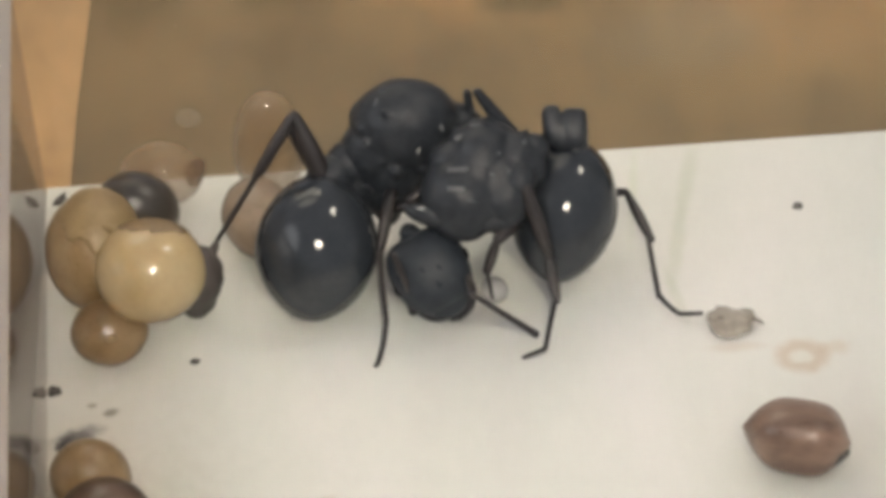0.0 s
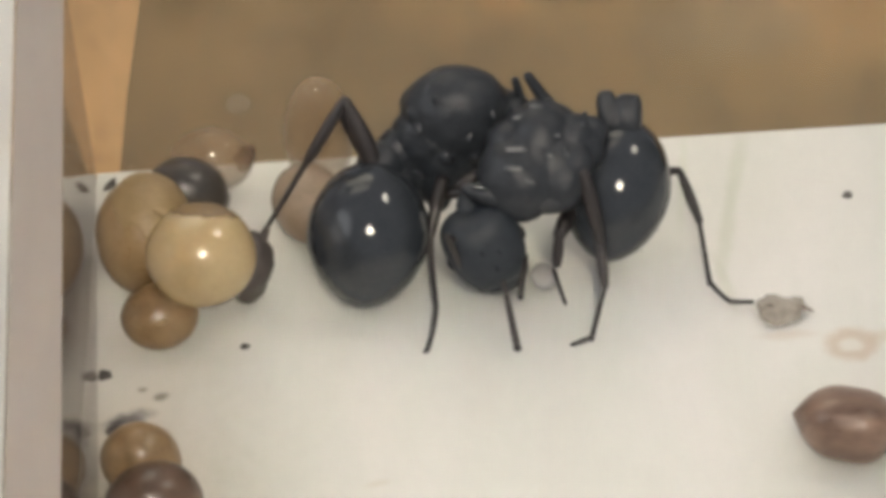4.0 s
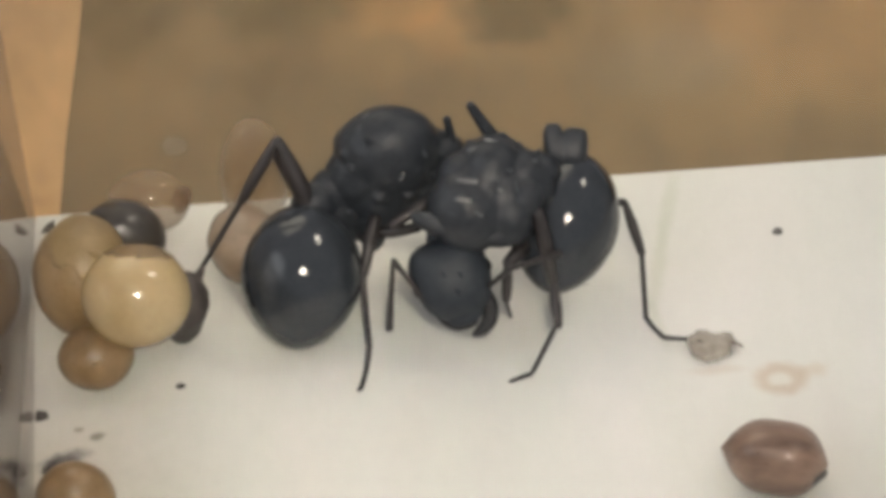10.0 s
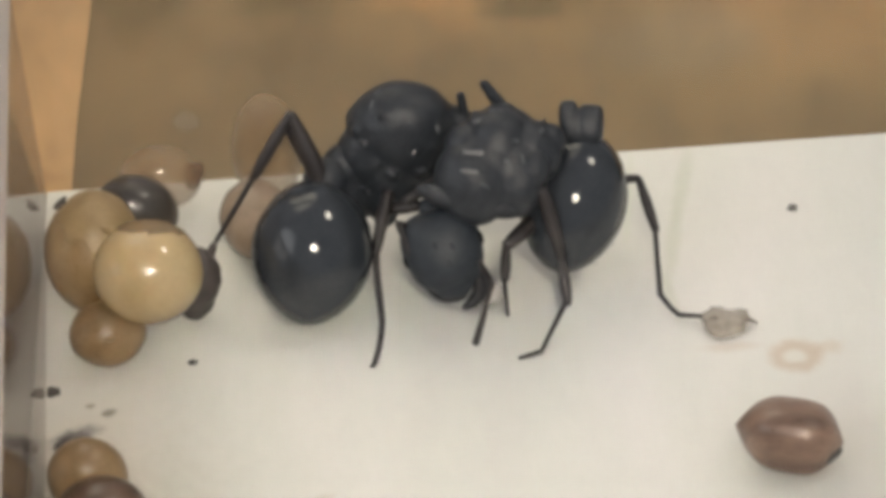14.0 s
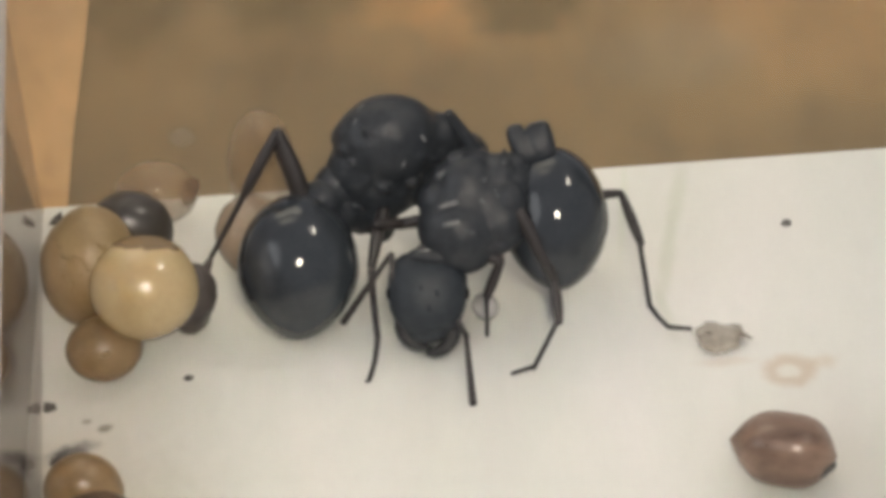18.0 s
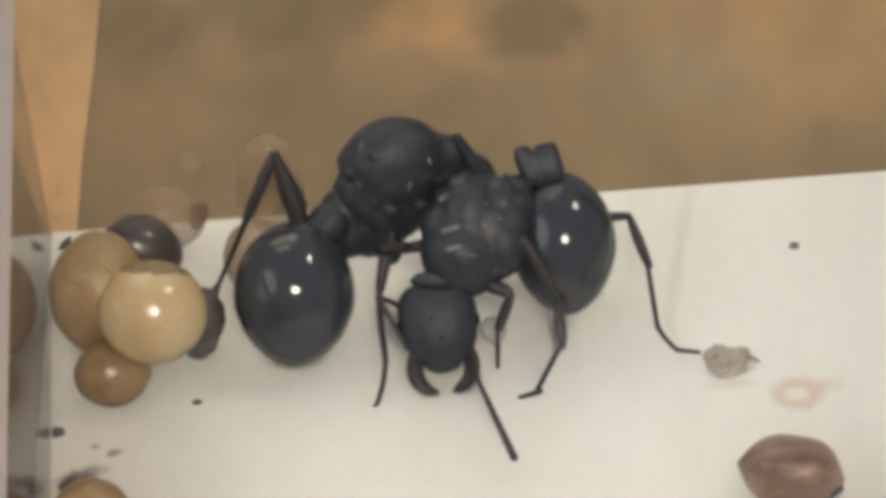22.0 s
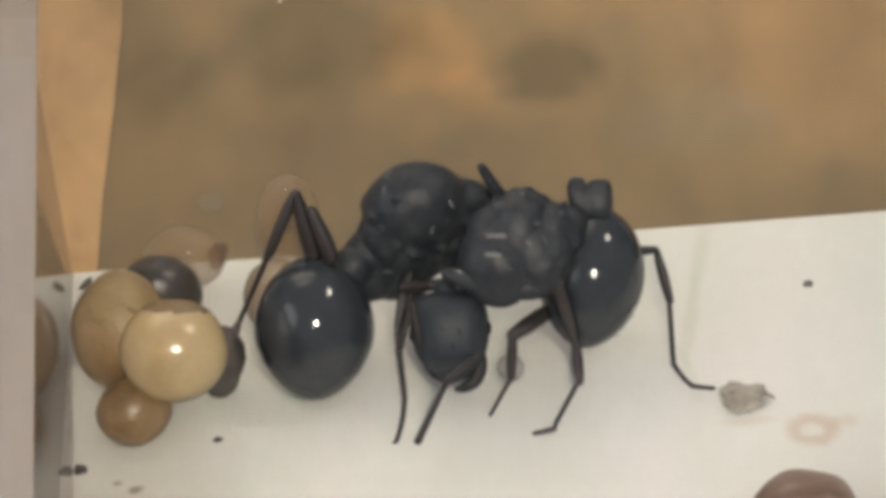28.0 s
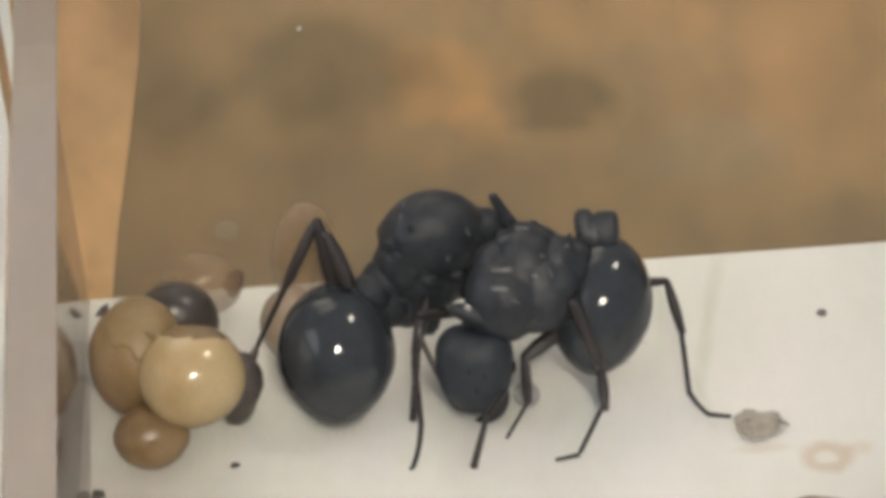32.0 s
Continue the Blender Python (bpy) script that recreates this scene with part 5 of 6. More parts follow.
    walk(WORKER['scape_left'], [
        (0, pose(-0.00204, -0.00128, 0.00098, -36.9, -67.4, 138.1)), (0.5, pose(-0.00196, -0.00122, 0.00099, -2.1, -47.2, 93.2)),
        (1, pose(-0.00200, -0.00127, 0.00133, -55.9, -74.4, 157.7)), (1.5, pose(-0.00207, -0.00131, 0.00111, -49.7, -72.5, 151.1)),
        (2, pose(-0.00213, -0.00126, 0.00150, -110.7, -72.6, -143.3)), (2.5, pose(-0.00198, -0.00128, 0.00118, -53.0, -69.9, 156.1)),
        (3, pose(-0.00199, -0.00115, 0.00113, -95.2, -77.3, -163.0)), (3.5, pose(-0.00210, -0.00124, 0.00126, -70.3, -76.6, 171.7)),
        (5.5, pose(-0.00124, -0.00114, 0.00107, -51.2, -49.4, 166.2)), (6, pose(-0.00137, -0.00115, 0.00110, -37.3, -31.5, 145.9)),
        (6.5, pose(-0.00133, -0.00117, 0.00110, -36.9, -31.6, 145.5)), (7, pose(-0.00137, -0.00111, 0.00115, -33.4, -35.5, 139.2)),
        (7.5, pose(-0.00146, -0.00110, 0.00109, -30.7, -38.3, 134.5)), (8, pose(-0.00143, -0.00113, 0.00114, -34.8, -34.6, 141.5)),
        (8.5, pose(-0.00145, -0.00121, 0.00116, -35.5, -34.1, 142.7)), (9, pose(-0.00144, -0.00120, 0.00121, -30.1, -49.0, 132.7)),
        (9.5, pose(-0.00146, -0.00119, 0.00143, -47.2, -57.5, 155.9)), (10, pose(-0.00128, -0.00122, 0.00149, -35.0, -44.4, 141.0)),
        (10.5, pose(-0.00137, -0.00118, 0.00131, -24.6, -42.5, 124.8)), (11, pose(-0.00149, -0.00121, 0.00149, -27.9, -56.7, 128.4)),
        (11.5, pose(-0.00190, -0.00115, 0.00152, -16.0, -69.8, 110.9)), (12, pose(-0.00189, -0.00121, 0.00201, -92.6, -79.2, -166.7)),
        (12.5, pose(-0.00183, -0.00120, 0.00156, -114.9, -71.6, -137.3)), (13, pose(-0.00173, -0.00122, 0.00176, -33.5, -61.5, 135.3)),
        (13.5, pose(-0.00171, -0.00116, 0.00119, -50.3, -65.4, 156.4)), (14, pose(-0.00177, -0.00121, 0.00169, -21.7, -51.4, 120.6)),
        (14.5, pose(-0.00193, -0.00116, 0.00105, -29.9, -68.0, 129.2)), (16.5, pose(-0.00181, -0.00150, 0.00107, -21.1, -43.8, 120.3)),
        (17, pose(-0.00190, -0.00141, 0.00103, -55.6, -60.6, 167.5)), (17.5, pose(-0.00225, -0.00126, 0.00098, -134.5, -79.4, -126.6)),
        (18, pose(-0.00222, -0.00122, 0.00114, -1.4, -47.8, 92.9)), (18.5, pose(-0.00213, -0.00153, 0.00100, -33.7, -35.6, 140.7)),
        (19, pose(-0.00209, -0.00150, 0.00099, -42.8, -28.5, 159.6)), (19.5, pose(-0.00207, -0.00157, 0.00097, -47.4, -12.6, -175.2)),
        (20, pose(-0.00208, -0.00157, 0.00102, -41.3, -0.3, -145.2)), (20.5, pose(-0.00208, -0.00163, 0.00099, -47.0, -30.1, 170.6)),
        (21, pose(-0.00215, -0.00151, 0.00102, -47.1, -42.2, 165.2)), (21.5, pose(-0.00214, -0.00146, 0.00096, -39.1, -41.1, 150.3)),
        (22, pose(-0.00217, -0.00149, 0.00106, -24.2, -42.1, 125.8)), (22.5, pose(-0.00221, -0.00124, 0.00097, -4.8, -47.5, 98.1)),
        (23, pose(-0.00217, -0.00127, 0.00099, -12.7, -56.7, 108.4)), (23.5, pose(-0.00208, -0.00113, 0.00109, -16.3, -72.0, 110.7)),
        (24, pose(-0.00170, -0.00116, 0.00112, -103.3, -60.1, -133.3)), (24.5, pose(-0.00160, -0.00112, 0.00105, -38.7, -55.2, 144.1)),
        (25, pose(-0.00165, -0.00114, 0.00107, -48.9, -58.4, 158.1)), (25.5, pose(-0.00164, -0.00109, 0.00119, -14.0, -46.4, 109.2)),
        (26, pose(-0.00177, -0.00122, 0.00153, -19.6, -50.9, 117.3)), (26.5, pose(-0.00209, -0.00114, 0.00171, -17.7, -83.1, 110.2)),
        (28.5, pose(-0.00223, -0.00111, 0.00166, -18.7, -72.5, 113.8)), (29, pose(-0.00220, -0.00100, 0.00152, -9.8, -47.7, 104.0)),
        (29.5, pose(-0.00214, -0.00110, 0.00152, -18.8, -45.4, 116.6)), (30, pose(-0.00214, -0.00103, 0.00146, -17.5, -45.8, 114.6)),
        (30.5, pose(-0.00210, -0.00110, 0.00158, -17.4, -45.9, 114.4)), (31, pose(-0.00208, -0.00108, 0.00146, -20.9, -44.7, 119.3)),
        (31.5, pose(-0.00205, -0.00113, 0.00140, -52.5, -65.3, 158.9)), (32, pose(-0.00208, -0.00107, 0.00132, -22.8, -43.9, 121.6)),
    ])
    walk(WORKER['funiculus_left'], [
        (0, pose(-0.00243, -0.00093, 0.00223, 110.8, 79.0, 31.5)), (0.5, pose(-0.00201, -0.00031, 0.00198, 80.4, 51.7, 33.9)),
        (1, pose(-0.00233, -0.00113, 0.00263, 71.9, 40.6, 48.0)), (1.5, pose(-0.00242, -0.00112, 0.00240, 71.0, 39.6, 50.5)),
        (2, pose(-0.00245, -0.00150, 0.00279, 66.2, 36.3, 54.0)), (2.5, pose(-0.00240, -0.00109, 0.00245, 54.9, 29.5, 56.7)),
        (3, pose(-0.00227, -0.00124, 0.00244, 50.4, 25.6, 54.6)), (3.5, pose(-0.00241, -0.00119, 0.00258, 61.0, 33.3, 54.0)),
        (4.5, pose(-0.00225, -0.00106, 0.00234, 79.3, 65.5, 23.6)), (5.5, pose(-0.00209, -0.00093, 0.00210, -51.9, 77.4, -150.6)),
        (5.75, pose(-0.00221, -0.00072, 0.00195, 6.6, 48.8, -87.3)), (6, pose(-0.00233, -0.00051, 0.00181, 12.4, 13.2, -75.4)),
        (6.5, pose(-0.00227, -0.00051, 0.00180, 39.9, 46.0, -31.1)), (7, pose(-0.00220, -0.00039, 0.00193, 9.5, 10.3, -79.0)),
        (7.5, pose(-0.00221, -0.00034, 0.00193, -0.3, -6.0, -89.6)), (7.75, pose(-0.00225, -0.00039, 0.00192, 8.2, 33.4, -70.4)),
        (8, pose(-0.00230, -0.00044, 0.00191, 52.9, 62.5, -18.4)), (8.5, pose(-0.00234, -0.00053, 0.00192, 2.9, 17.7, -85.8)),
        (8.75, pose(-0.00219, -0.00054, 0.00207, -4.8, 54.1, -100.7)), (9, pose(-0.00204, -0.00055, 0.00223, -90.1, 76.7, 168.2)),
        (9.25, pose(-0.00208, -0.00072, 0.00240, 85.3, 68.1, 17.6)), (9.5, pose(-0.00212, -0.00090, 0.00257, 63.0, 35.2, 33.7)),
        (9.75, pose(-0.00207, -0.00075, 0.00250, 79.7, 64.4, 16.0)), (10, pose(-0.00203, -0.00061, 0.00243, -80.5, 84.4, -174.6)),
        (10.5, pose(-0.00193, -0.00036, 0.00222, -100.4, 70.6, 151.5)), (10.75, pose(-0.00195, -0.00050, 0.00242, 100.6, 73.4, 25.9)),
        (11, pose(-0.00196, -0.00063, 0.00262, 68.1, 41.6, 29.4)), (11.5, pose(-0.00207, -0.00071, 0.00278, 62.1, 32.6, 45.1)),
        (12, pose(-0.00213, -0.00127, 0.00334, 75.1, 41.5, 49.0)), (12.5, pose(-0.00215, -0.00149, 0.00284, 54.3, 28.6, 56.8)),
        (12.75, pose(-0.00217, -0.00113, 0.00289, 39.8, 49.9, -4.7)), (13, pose(-0.00219, -0.00076, 0.00295, 4.1, 46.2, -83.7)),
        (13.25, pose(-0.00220, -0.00085, 0.00268, 39.8, 46.7, -10.9)), (13.5, pose(-0.00222, -0.00093, 0.00242, 53.6, 24.9, 43.9)),
        (14, pose(-0.00220, -0.00048, 0.00274, 66.8, 42.1, 25.1)), (14.5, pose(-0.00225, -0.00077, 0.00230, 60.3, 31.7, 42.7)),
        (15.5, pose(-0.00228, -0.00072, 0.00215, 23.0, 40.8, -28.7)), (16.5, pose(-0.00230, -0.00066, 0.00201, -0.1, 16.8, -88.9)),
        (17, pose(-0.00255, -0.00126, 0.00220, -40.7, 31.2, -150.5)), (17.5, pose(-0.00240, -0.00146, 0.00231, -72.3, 57.1, 168.3)),
        (18, pose(-0.00226, -0.00031, 0.00214, -49.8, 51.8, -160.8)), (18.5, pose(-0.00298, -0.00084, 0.00178, -34.7, 32.5, -138.8)),
        (19, pose(-0.00320, -0.00109, 0.00163, -25.8, 38.9, -124.4)), (19.5, pose(-0.00339, -0.00168, 0.00127, 2.2, 44.7, -84.4)),
        (20, pose(-0.00319, -0.00234, 0.00103, 24.6, 38.3, -52.2)), (20.5, pose(-0.00323, -0.00144, 0.00167, -9.6, 44.4, -100.6)),
        (21, pose(-0.00312, -0.00125, 0.00193, -37.2, 29.2, -143.1)), (21.5, pose(-0.00302, -0.00095, 0.00185, -46.9, 27.9, -165.8)),
        (21.75, pose(-0.00289, -0.00082, 0.00190, -12.1, 68.5, -94.4)), (22, pose(-0.00275, -0.00068, 0.00196, 59.4, 41.2, 11.4)),
        (22.25, pose(-0.00255, -0.00051, 0.00196, 89.0, 78.8, 4.8)), (22.5, pose(-0.00234, -0.00034, 0.00196, -93.8, 61.8, 148.1)),
        (23, pose(-0.00240, -0.00057, 0.00212, -85.8, 55.6, 147.9)), (23.5, pose(-0.00223, -0.00074, 0.00238, -120.3, 60.0, 120.9)),
        (23.75, pose(-0.00220, -0.00119, 0.00233, 120.0, 62.6, 53.2)), (24, pose(-0.00216, -0.00165, 0.00229, 59.0, 31.6, 50.4)),
        (24.17, pose(-0.00218, -0.00132, 0.00225, 104.9, 56.6, 46.7)), (24.33, pose(-0.00220, -0.00099, 0.00221, -160.7, 68.7, 97.4)),
        (24.5, pose(-0.00222, -0.00066, 0.00216, -89.7, 47.1, 123.3)), (24.75, pose(-0.00226, -0.00077, 0.00219, -119.2, 66.9, 126.2)),
        (25, pose(-0.00230, -0.00088, 0.00222, 150.6, 80.0, 66.2)), (25.5, pose(-0.00195, -0.00022, 0.00217, -116.7, 59.2, 122.4)),
        (26, pose(-0.00216, -0.00046, 0.00258, 153.5, 64.3, 76.6)), (26.5, pose(-0.00214, -0.00099, 0.00305, 79.3, 44.9, 46.0)),
        (27.5, pose(-0.00227, -0.00086, 0.00299, 136.4, 73.3, 60.6)), (28.5, pose(-0.00240, -0.00073, 0.00294, -100.8, 63.4, 143.1)),
        (29, pose(-0.00242, -0.00012, 0.00252, -26.3, 54.5, -124.8)), (29.5, pose(-0.00256, -0.00026, 0.00248, -20.6, 53.9, -116.8)),
        (30, pose(-0.00253, -0.00017, 0.00243, -17.8, 43.9, -113.3)), (30.5, pose(-0.00249, -0.00024, 0.00255, -51.6, 61.4, -158.1)),
        (31, pose(-0.00255, -0.00025, 0.00241, -27.7, 63.4, -125.3)), (31.5, pose(-0.00258, -0.00093, 0.00263, -12.7, 68.5, -105.3)),
        (32, pose(-0.00259, -0.00024, 0.00226, -20.7, 70.5, -115.2)),
    ])
    walk(WORKER['front_femur'], [
        (0, pose(0.00031, -0.00005, 0.00223, -30.5, -1.6, -124.1)), (2, pose(0.00009, -0.00005, 0.00195, -34.2, 34.8, -142.5)),
        (3, pose(0.00019, -0.00005, 0.00182, -27.3, -2.8, -119.6)), (6, pose(0.00063, -0.00005, 0.00223, -13.6, -6.8, -103.9)),
        (9, pose(0.00095, -0.00005, 0.00216, -30.7, -0.9, -124.5)), (12, pose(0.00083, 0.00001, 0.00220, -32.0, 1.1, -127.5)), (13, pose(0.00063, -0.00005, 0.00211, -33.2, 1.7, -129.5)),
        (14.5, pose(0.00075, -0.00005, 0.00202, -35.3, 4.9, -135.1)), (16.25, pose(0.00015, -0.00005, 0.00196, 5.3, 14.3, -89.1)),
        (18, pose(-0.00044, -0.00005, 0.00191, 40.3, -7.5, -48.0)), (20, pose(-0.00047, -0.00005, 0.00169, 41.0, -6.0, -44.2)),
        (21, pose(-0.00040, -0.00029, 0.00168, 40.8, -7.4, -46.4)), (23, pose(-0.00048, -0.00029, 0.00204, 40.2, -4.0, -44.7)),
        (23.5, pose(-0.00009, -0.00005, 0.00186, 9.7, 14.0, -81.2)), (24, pose(0.00040, -0.00005, 0.00140, -25.8, 8.4, -122.1)),
        (26, pose(0.00050, -0.00005, 0.00177, -37.4, 31.6, -147.3)), (29, pose(0.00041, -0.00005, 0.00150, -42.5, -7.8, -139.7)),
        (32, pose(0.00040, -0.00005, 0.00185, -38.6, 16.2, -147.4)),
    ])
    walk(WORKER['front_tibia'], [
        (0, pose(-0.00017, -0.00075, 0.00225, -89.2, 75.0, 164.5)), (2, pose(-0.00046, -0.00048, 0.00147, -18.0, 82.7, -112.4)),
        (3, pose(-0.00023, -0.00079, 0.00186, -65.4, 88.6, -159.2)), (6, pose(0.00043, -0.00087, 0.00233, -73.9, 77.3, -177.8)),
        (9, pose(0.00047, -0.00075, 0.00218, -39.2, 82.0, -135.8)), (12, pose(0.00037, -0.00071, 0.00216, 23.8, 97.5, -70.9)), (13, pose(0.00009, -0.00071, 0.00208, -161.8, 80.6, 103.6)),
        (14.5, pose(0.00015, -0.00065, 0.00195, -76.3, 84.2, -173.1)), (18, pose(0.00012, -0.00068, 0.00202, -56.1, 68.9, -162.5)),
        (20, pose(0.00014, -0.00064, 0.00178, -52.8, 68.8, -158.3)), (21, pose(0.00018, -0.00090, 0.00179, -56.7, 70.1, -162.0)),
        (23, pose(0.00012, -0.00089, 0.00210, -54.3, 69.8, -159.3)), (24, pose(-0.00004, -0.00076, 0.00128, -51.9, 81.1, -149.9)),
        (26, pose(-0.00011, -0.00044, 0.00133, -10.1, 45.7, -105.5)), (29, pose(-0.00023, -0.00059, 0.00162, -5.6, 63.6, -98.8)),
        (32, pose(-0.00028, -0.00049, 0.00161, 2.5, 59.8, -88.9)),
    ])
    walk(WORKER['front_tarsus'], [
        (0, pose(-0.00042, -0.00068, 0.00129, 125.1, 82.4, 39.5)), (1, pose(-0.00046, -0.00066, 0.00125, 125.1, 82.4, 39.5)),
        (2, pose(-0.00051, -0.00059, 0.00048, 20.0, -23.6, -82.6)), (3, pose(-0.00025, -0.00080, 0.00086, 18.9, -19.5, -81.5)),
        (4.5, pose(-0.00002, -0.00084, 0.00111, 17.7, 37.9, -77.1)), (6, pose(0.00021, -0.00088, 0.00136, 169.6, 84.0, 78.1)),
        (9, pose(0.00037, -0.00085, 0.00119, 150.6, 65.9, 71.6)), (12, pose(0.00038, -0.00057, 0.00117, -16.5, 106.5, -102.5)), (13, pose(0.00005, -0.00055, 0.00110, -159.3, 84.1, 107.0)),
        (13.75, pose(0.00005, -0.00060, 0.00102, 2.3, 42.0, -90.9)), (14.5, pose(0.00005, -0.00066, 0.00095, 3.1, -11.6, -89.3)),
        (16.25, pose(-0.00009, -0.00072, 0.00102, 1.3, 28.0, -91.4)), (18, pose(-0.00022, -0.00078, 0.00109, -6.2, 67.5, -99.2)),
        (20, pose(-0.00020, -0.00077, 0.00085, -5.3, 19.4, -97.5)), (21, pose(-0.00014, -0.00101, 0.00085, -9.0, 72.6, -102.0)),
        (23, pose(-0.00020, -0.00101, 0.00116, -10.7, 69.1, -104.6)), (24, pose(-0.00018, -0.00084, 0.00029, -35.5, 31.3, -144.8)),
        (26, pose(-0.00029, -0.00112, 0.00061, -30.8, 29.8, -136.0)), (29, pose(-0.00030, -0.00103, 0.00072, -29.1, 37.4, -133.4)),
        (32, pose(-0.00027, -0.00099, 0.00075, -30.0, 37.0, -135.3)),
    ])
    walk(WORKER['hind_femur'], [
        (0, pose(0.00282, 0.00140, 0.00145, -50.2, -15.1, -162.8)), (3, pose(0.00282, 0.00140, 0.00159, -50.4, -14.4, -162.8)),
        (6, pose(0.00315, 0.00140, 0.00188, -50.5, -14.7, -162.7)), (13, pose(0.00323, 0.00140, 0.00187, -50.9, -14.8, -162.8)),
        (14.5, pose(0.00319, 0.00140, 0.00187, -50.9, -14.8, -162.8)), (19, pose(0.00293, 0.00140, 0.00192, -51.0, -14.9, -162.8)),
        (23, pose(0.00299, 0.00140, 0.00194, -50.9, -15.1, -162.9)), (26, pose(0.00324, 0.00140, 0.00205, -51.2, -15.0, -163.0)),
        (32, pose(0.00311, 0.00140, 0.00196, -51.3, -14.5, -163.2)),
    ])
    walk(WORKER['hind_tibia'], [
        (0, pose(0.00282, 0.00140, 0.00145, 25.2, 36.4, -60.5)), (3, pose(0.00282, 0.00140, 0.00159, 24.9, 43.5, -61.7)),
        (6, pose(0.00315, 0.00140, 0.00188, 21.2, 49.2, -66.9)), (13, pose(0.00323, 0.00140, 0.00187, 20.6, 49.8, -67.2)),
        (14.5, pose(0.00319, 0.00140, 0.00187, 21.1, 49.6, -66.3)), (19, pose(0.00293, 0.00140, 0.00192, 22.0, 44.7, -64.7)),
        (23, pose(0.00299, 0.00140, 0.00194, 21.9, 45.0, -64.8)), (26, pose(0.00324, 0.00140, 0.00205, 15.7, 49.5, -74.1)),
        (32, pose(0.00311, 0.00140, 0.00196, 18.5, 48.3, -70.8)),
    ])
    walk(WORKER['hind_metatarsus'], [
        (0, pose(0.00322, 0.00070, 0.00086, 7.8, 19.3, -86.2)), (3, pose(0.00320, 0.00070, 0.00083, 9.8, 18.3, -84.7)),
        (6, pose(0.00345, 0.00070, 0.00100, 3.4, 21.8, -91.9)), (13, pose(0.00353, 0.00070, 0.00097, 2.9, 22.5, -91.9)),
        (14.5, pose(0.00349, 0.00070, 0.00097, 3.6, 22.5, -90.9)), (19, pose(0.00326, 0.00070, 0.00115, 7.2, 23.5, -86.2)),
        (23, pose(0.00332, 0.00070, 0.00116, 6.2, 23.7, -87.2)), (26, pose(0.00344, 0.00070, 0.00120, 2.1, 23.5, -92.9)),
        (32, pose(0.00335, 0.00070, 0.00113, 5.7, 22.9, -89.0)),
    ])
    walk(WORKER['hind_tarsus'], [
        (0, pose(0.00332, -0.00080, 0.00033, 41.7, 4.1, -33.8)), (3, pose(0.00334, -0.00080, 0.00033, 42.1, 4.3, -34.4)),
        (6, pose(0.00340, -0.00080, 0.00040, 40.5, 8.0, -36.4)), (13, pose(0.00348, -0.00080, 0.00035, 40.0, 5.7, -38.9)),
        (14.5, pose(0.00347, -0.00080, 0.00035, 40.0, 5.5, -38.7)), (19, pose(0.00336, -0.00080, 0.00050, 40.2, 12.5, -35.2)),
        (23, pose(0.00339, -0.00080, 0.00050, 39.6, 13.2, -36.0)), (26, pose(0.00336, -0.00080, 0.00054, 40.1, 14.8, -35.2)),
        (32, pose(0.00338, -0.00080, 0.00050, 40.6, 12.8, -35.8)),
    ])
    walk(WORKER['near_femur'], [
        (0, pose(0.00093, -0.00080, 0.00166, -0.0, -63.3, 124.2)), (3, pose(0.00089, -0.00080, 0.00176, 0.0, -64.1, 119.2)),
        (6, pose(0.00125, -0.00080, 0.00163, -0.0, -70.0, 116.5)), (9, pose(0.00130, -0.00080, 0.00161, 0.0, -70.3, 112.5)),
        (10, pose(0.00142, -0.00081, 0.00160, 0.2, -70.6, 113.1)), (13, pose(0.00132, -0.00080, 0.00160, 0.0, -71.1, 121.5)), (14.5, pose(0.00132, -0.00080, 0.00159, 0.0, -68.6, 126.6)),
        (17, pose(0.00128, -0.00080, 0.00150, -0.0, -58.5, 131.6)), (19, pose(0.00125, -0.00080, 0.00145, 0.0, -54.1, 132.5)),
        (23, pose(0.00129, -0.00080, 0.00145, -0.0, -54.0, 139.5)), (24, pose(0.00132, -0.00080, 0.00146, -0.0, -69.1, 124.3)),
        (26, pose(0.00129, -0.00080, 0.00146, 0.0, -69.8, 125.4)), (29, pose(0.00114, -0.00079, 0.00147, -0.7, -67.9, 130.5)), (32, pose(0.00140, -0.00080, 0.00147, 0.0, -63.8, 136.5)),
    ])
    walk(WORKER['near_tibia'], [
        (0, pose(0.00093, -0.00080, 0.00166, 8.1, 35.1, -82.3)), (3, pose(0.00089, -0.00080, 0.00176, 5.0, 44.7, -87.1)),
        (6, pose(0.00125, -0.00080, 0.00163, 5.6, 37.7, -86.2)), (10, pose(0.00143, -0.00081, 0.00160, 5.4, 37.8, -86.2)), (14.5, pose(0.00132, -0.00080, 0.00159, 4.9, 38.3, -86.4)),
        (19, pose(0.00125, -0.00080, 0.00145, 4.0, 38.5, -87.5)), (23, pose(0.00118, -0.00080, 0.00146, 3.5, 36.5, -88.4)), (26, pose(0.00129, -0.00080, 0.00146, 3.5, 34.4, -88.8)),
        (29, pose(0.00116, -0.00079, 0.00148, 3.7, 33.0, -88.8)), (32, pose(0.00140, -0.00080, 0.00147, 4.1, 32.0, -88.6)),
    ])
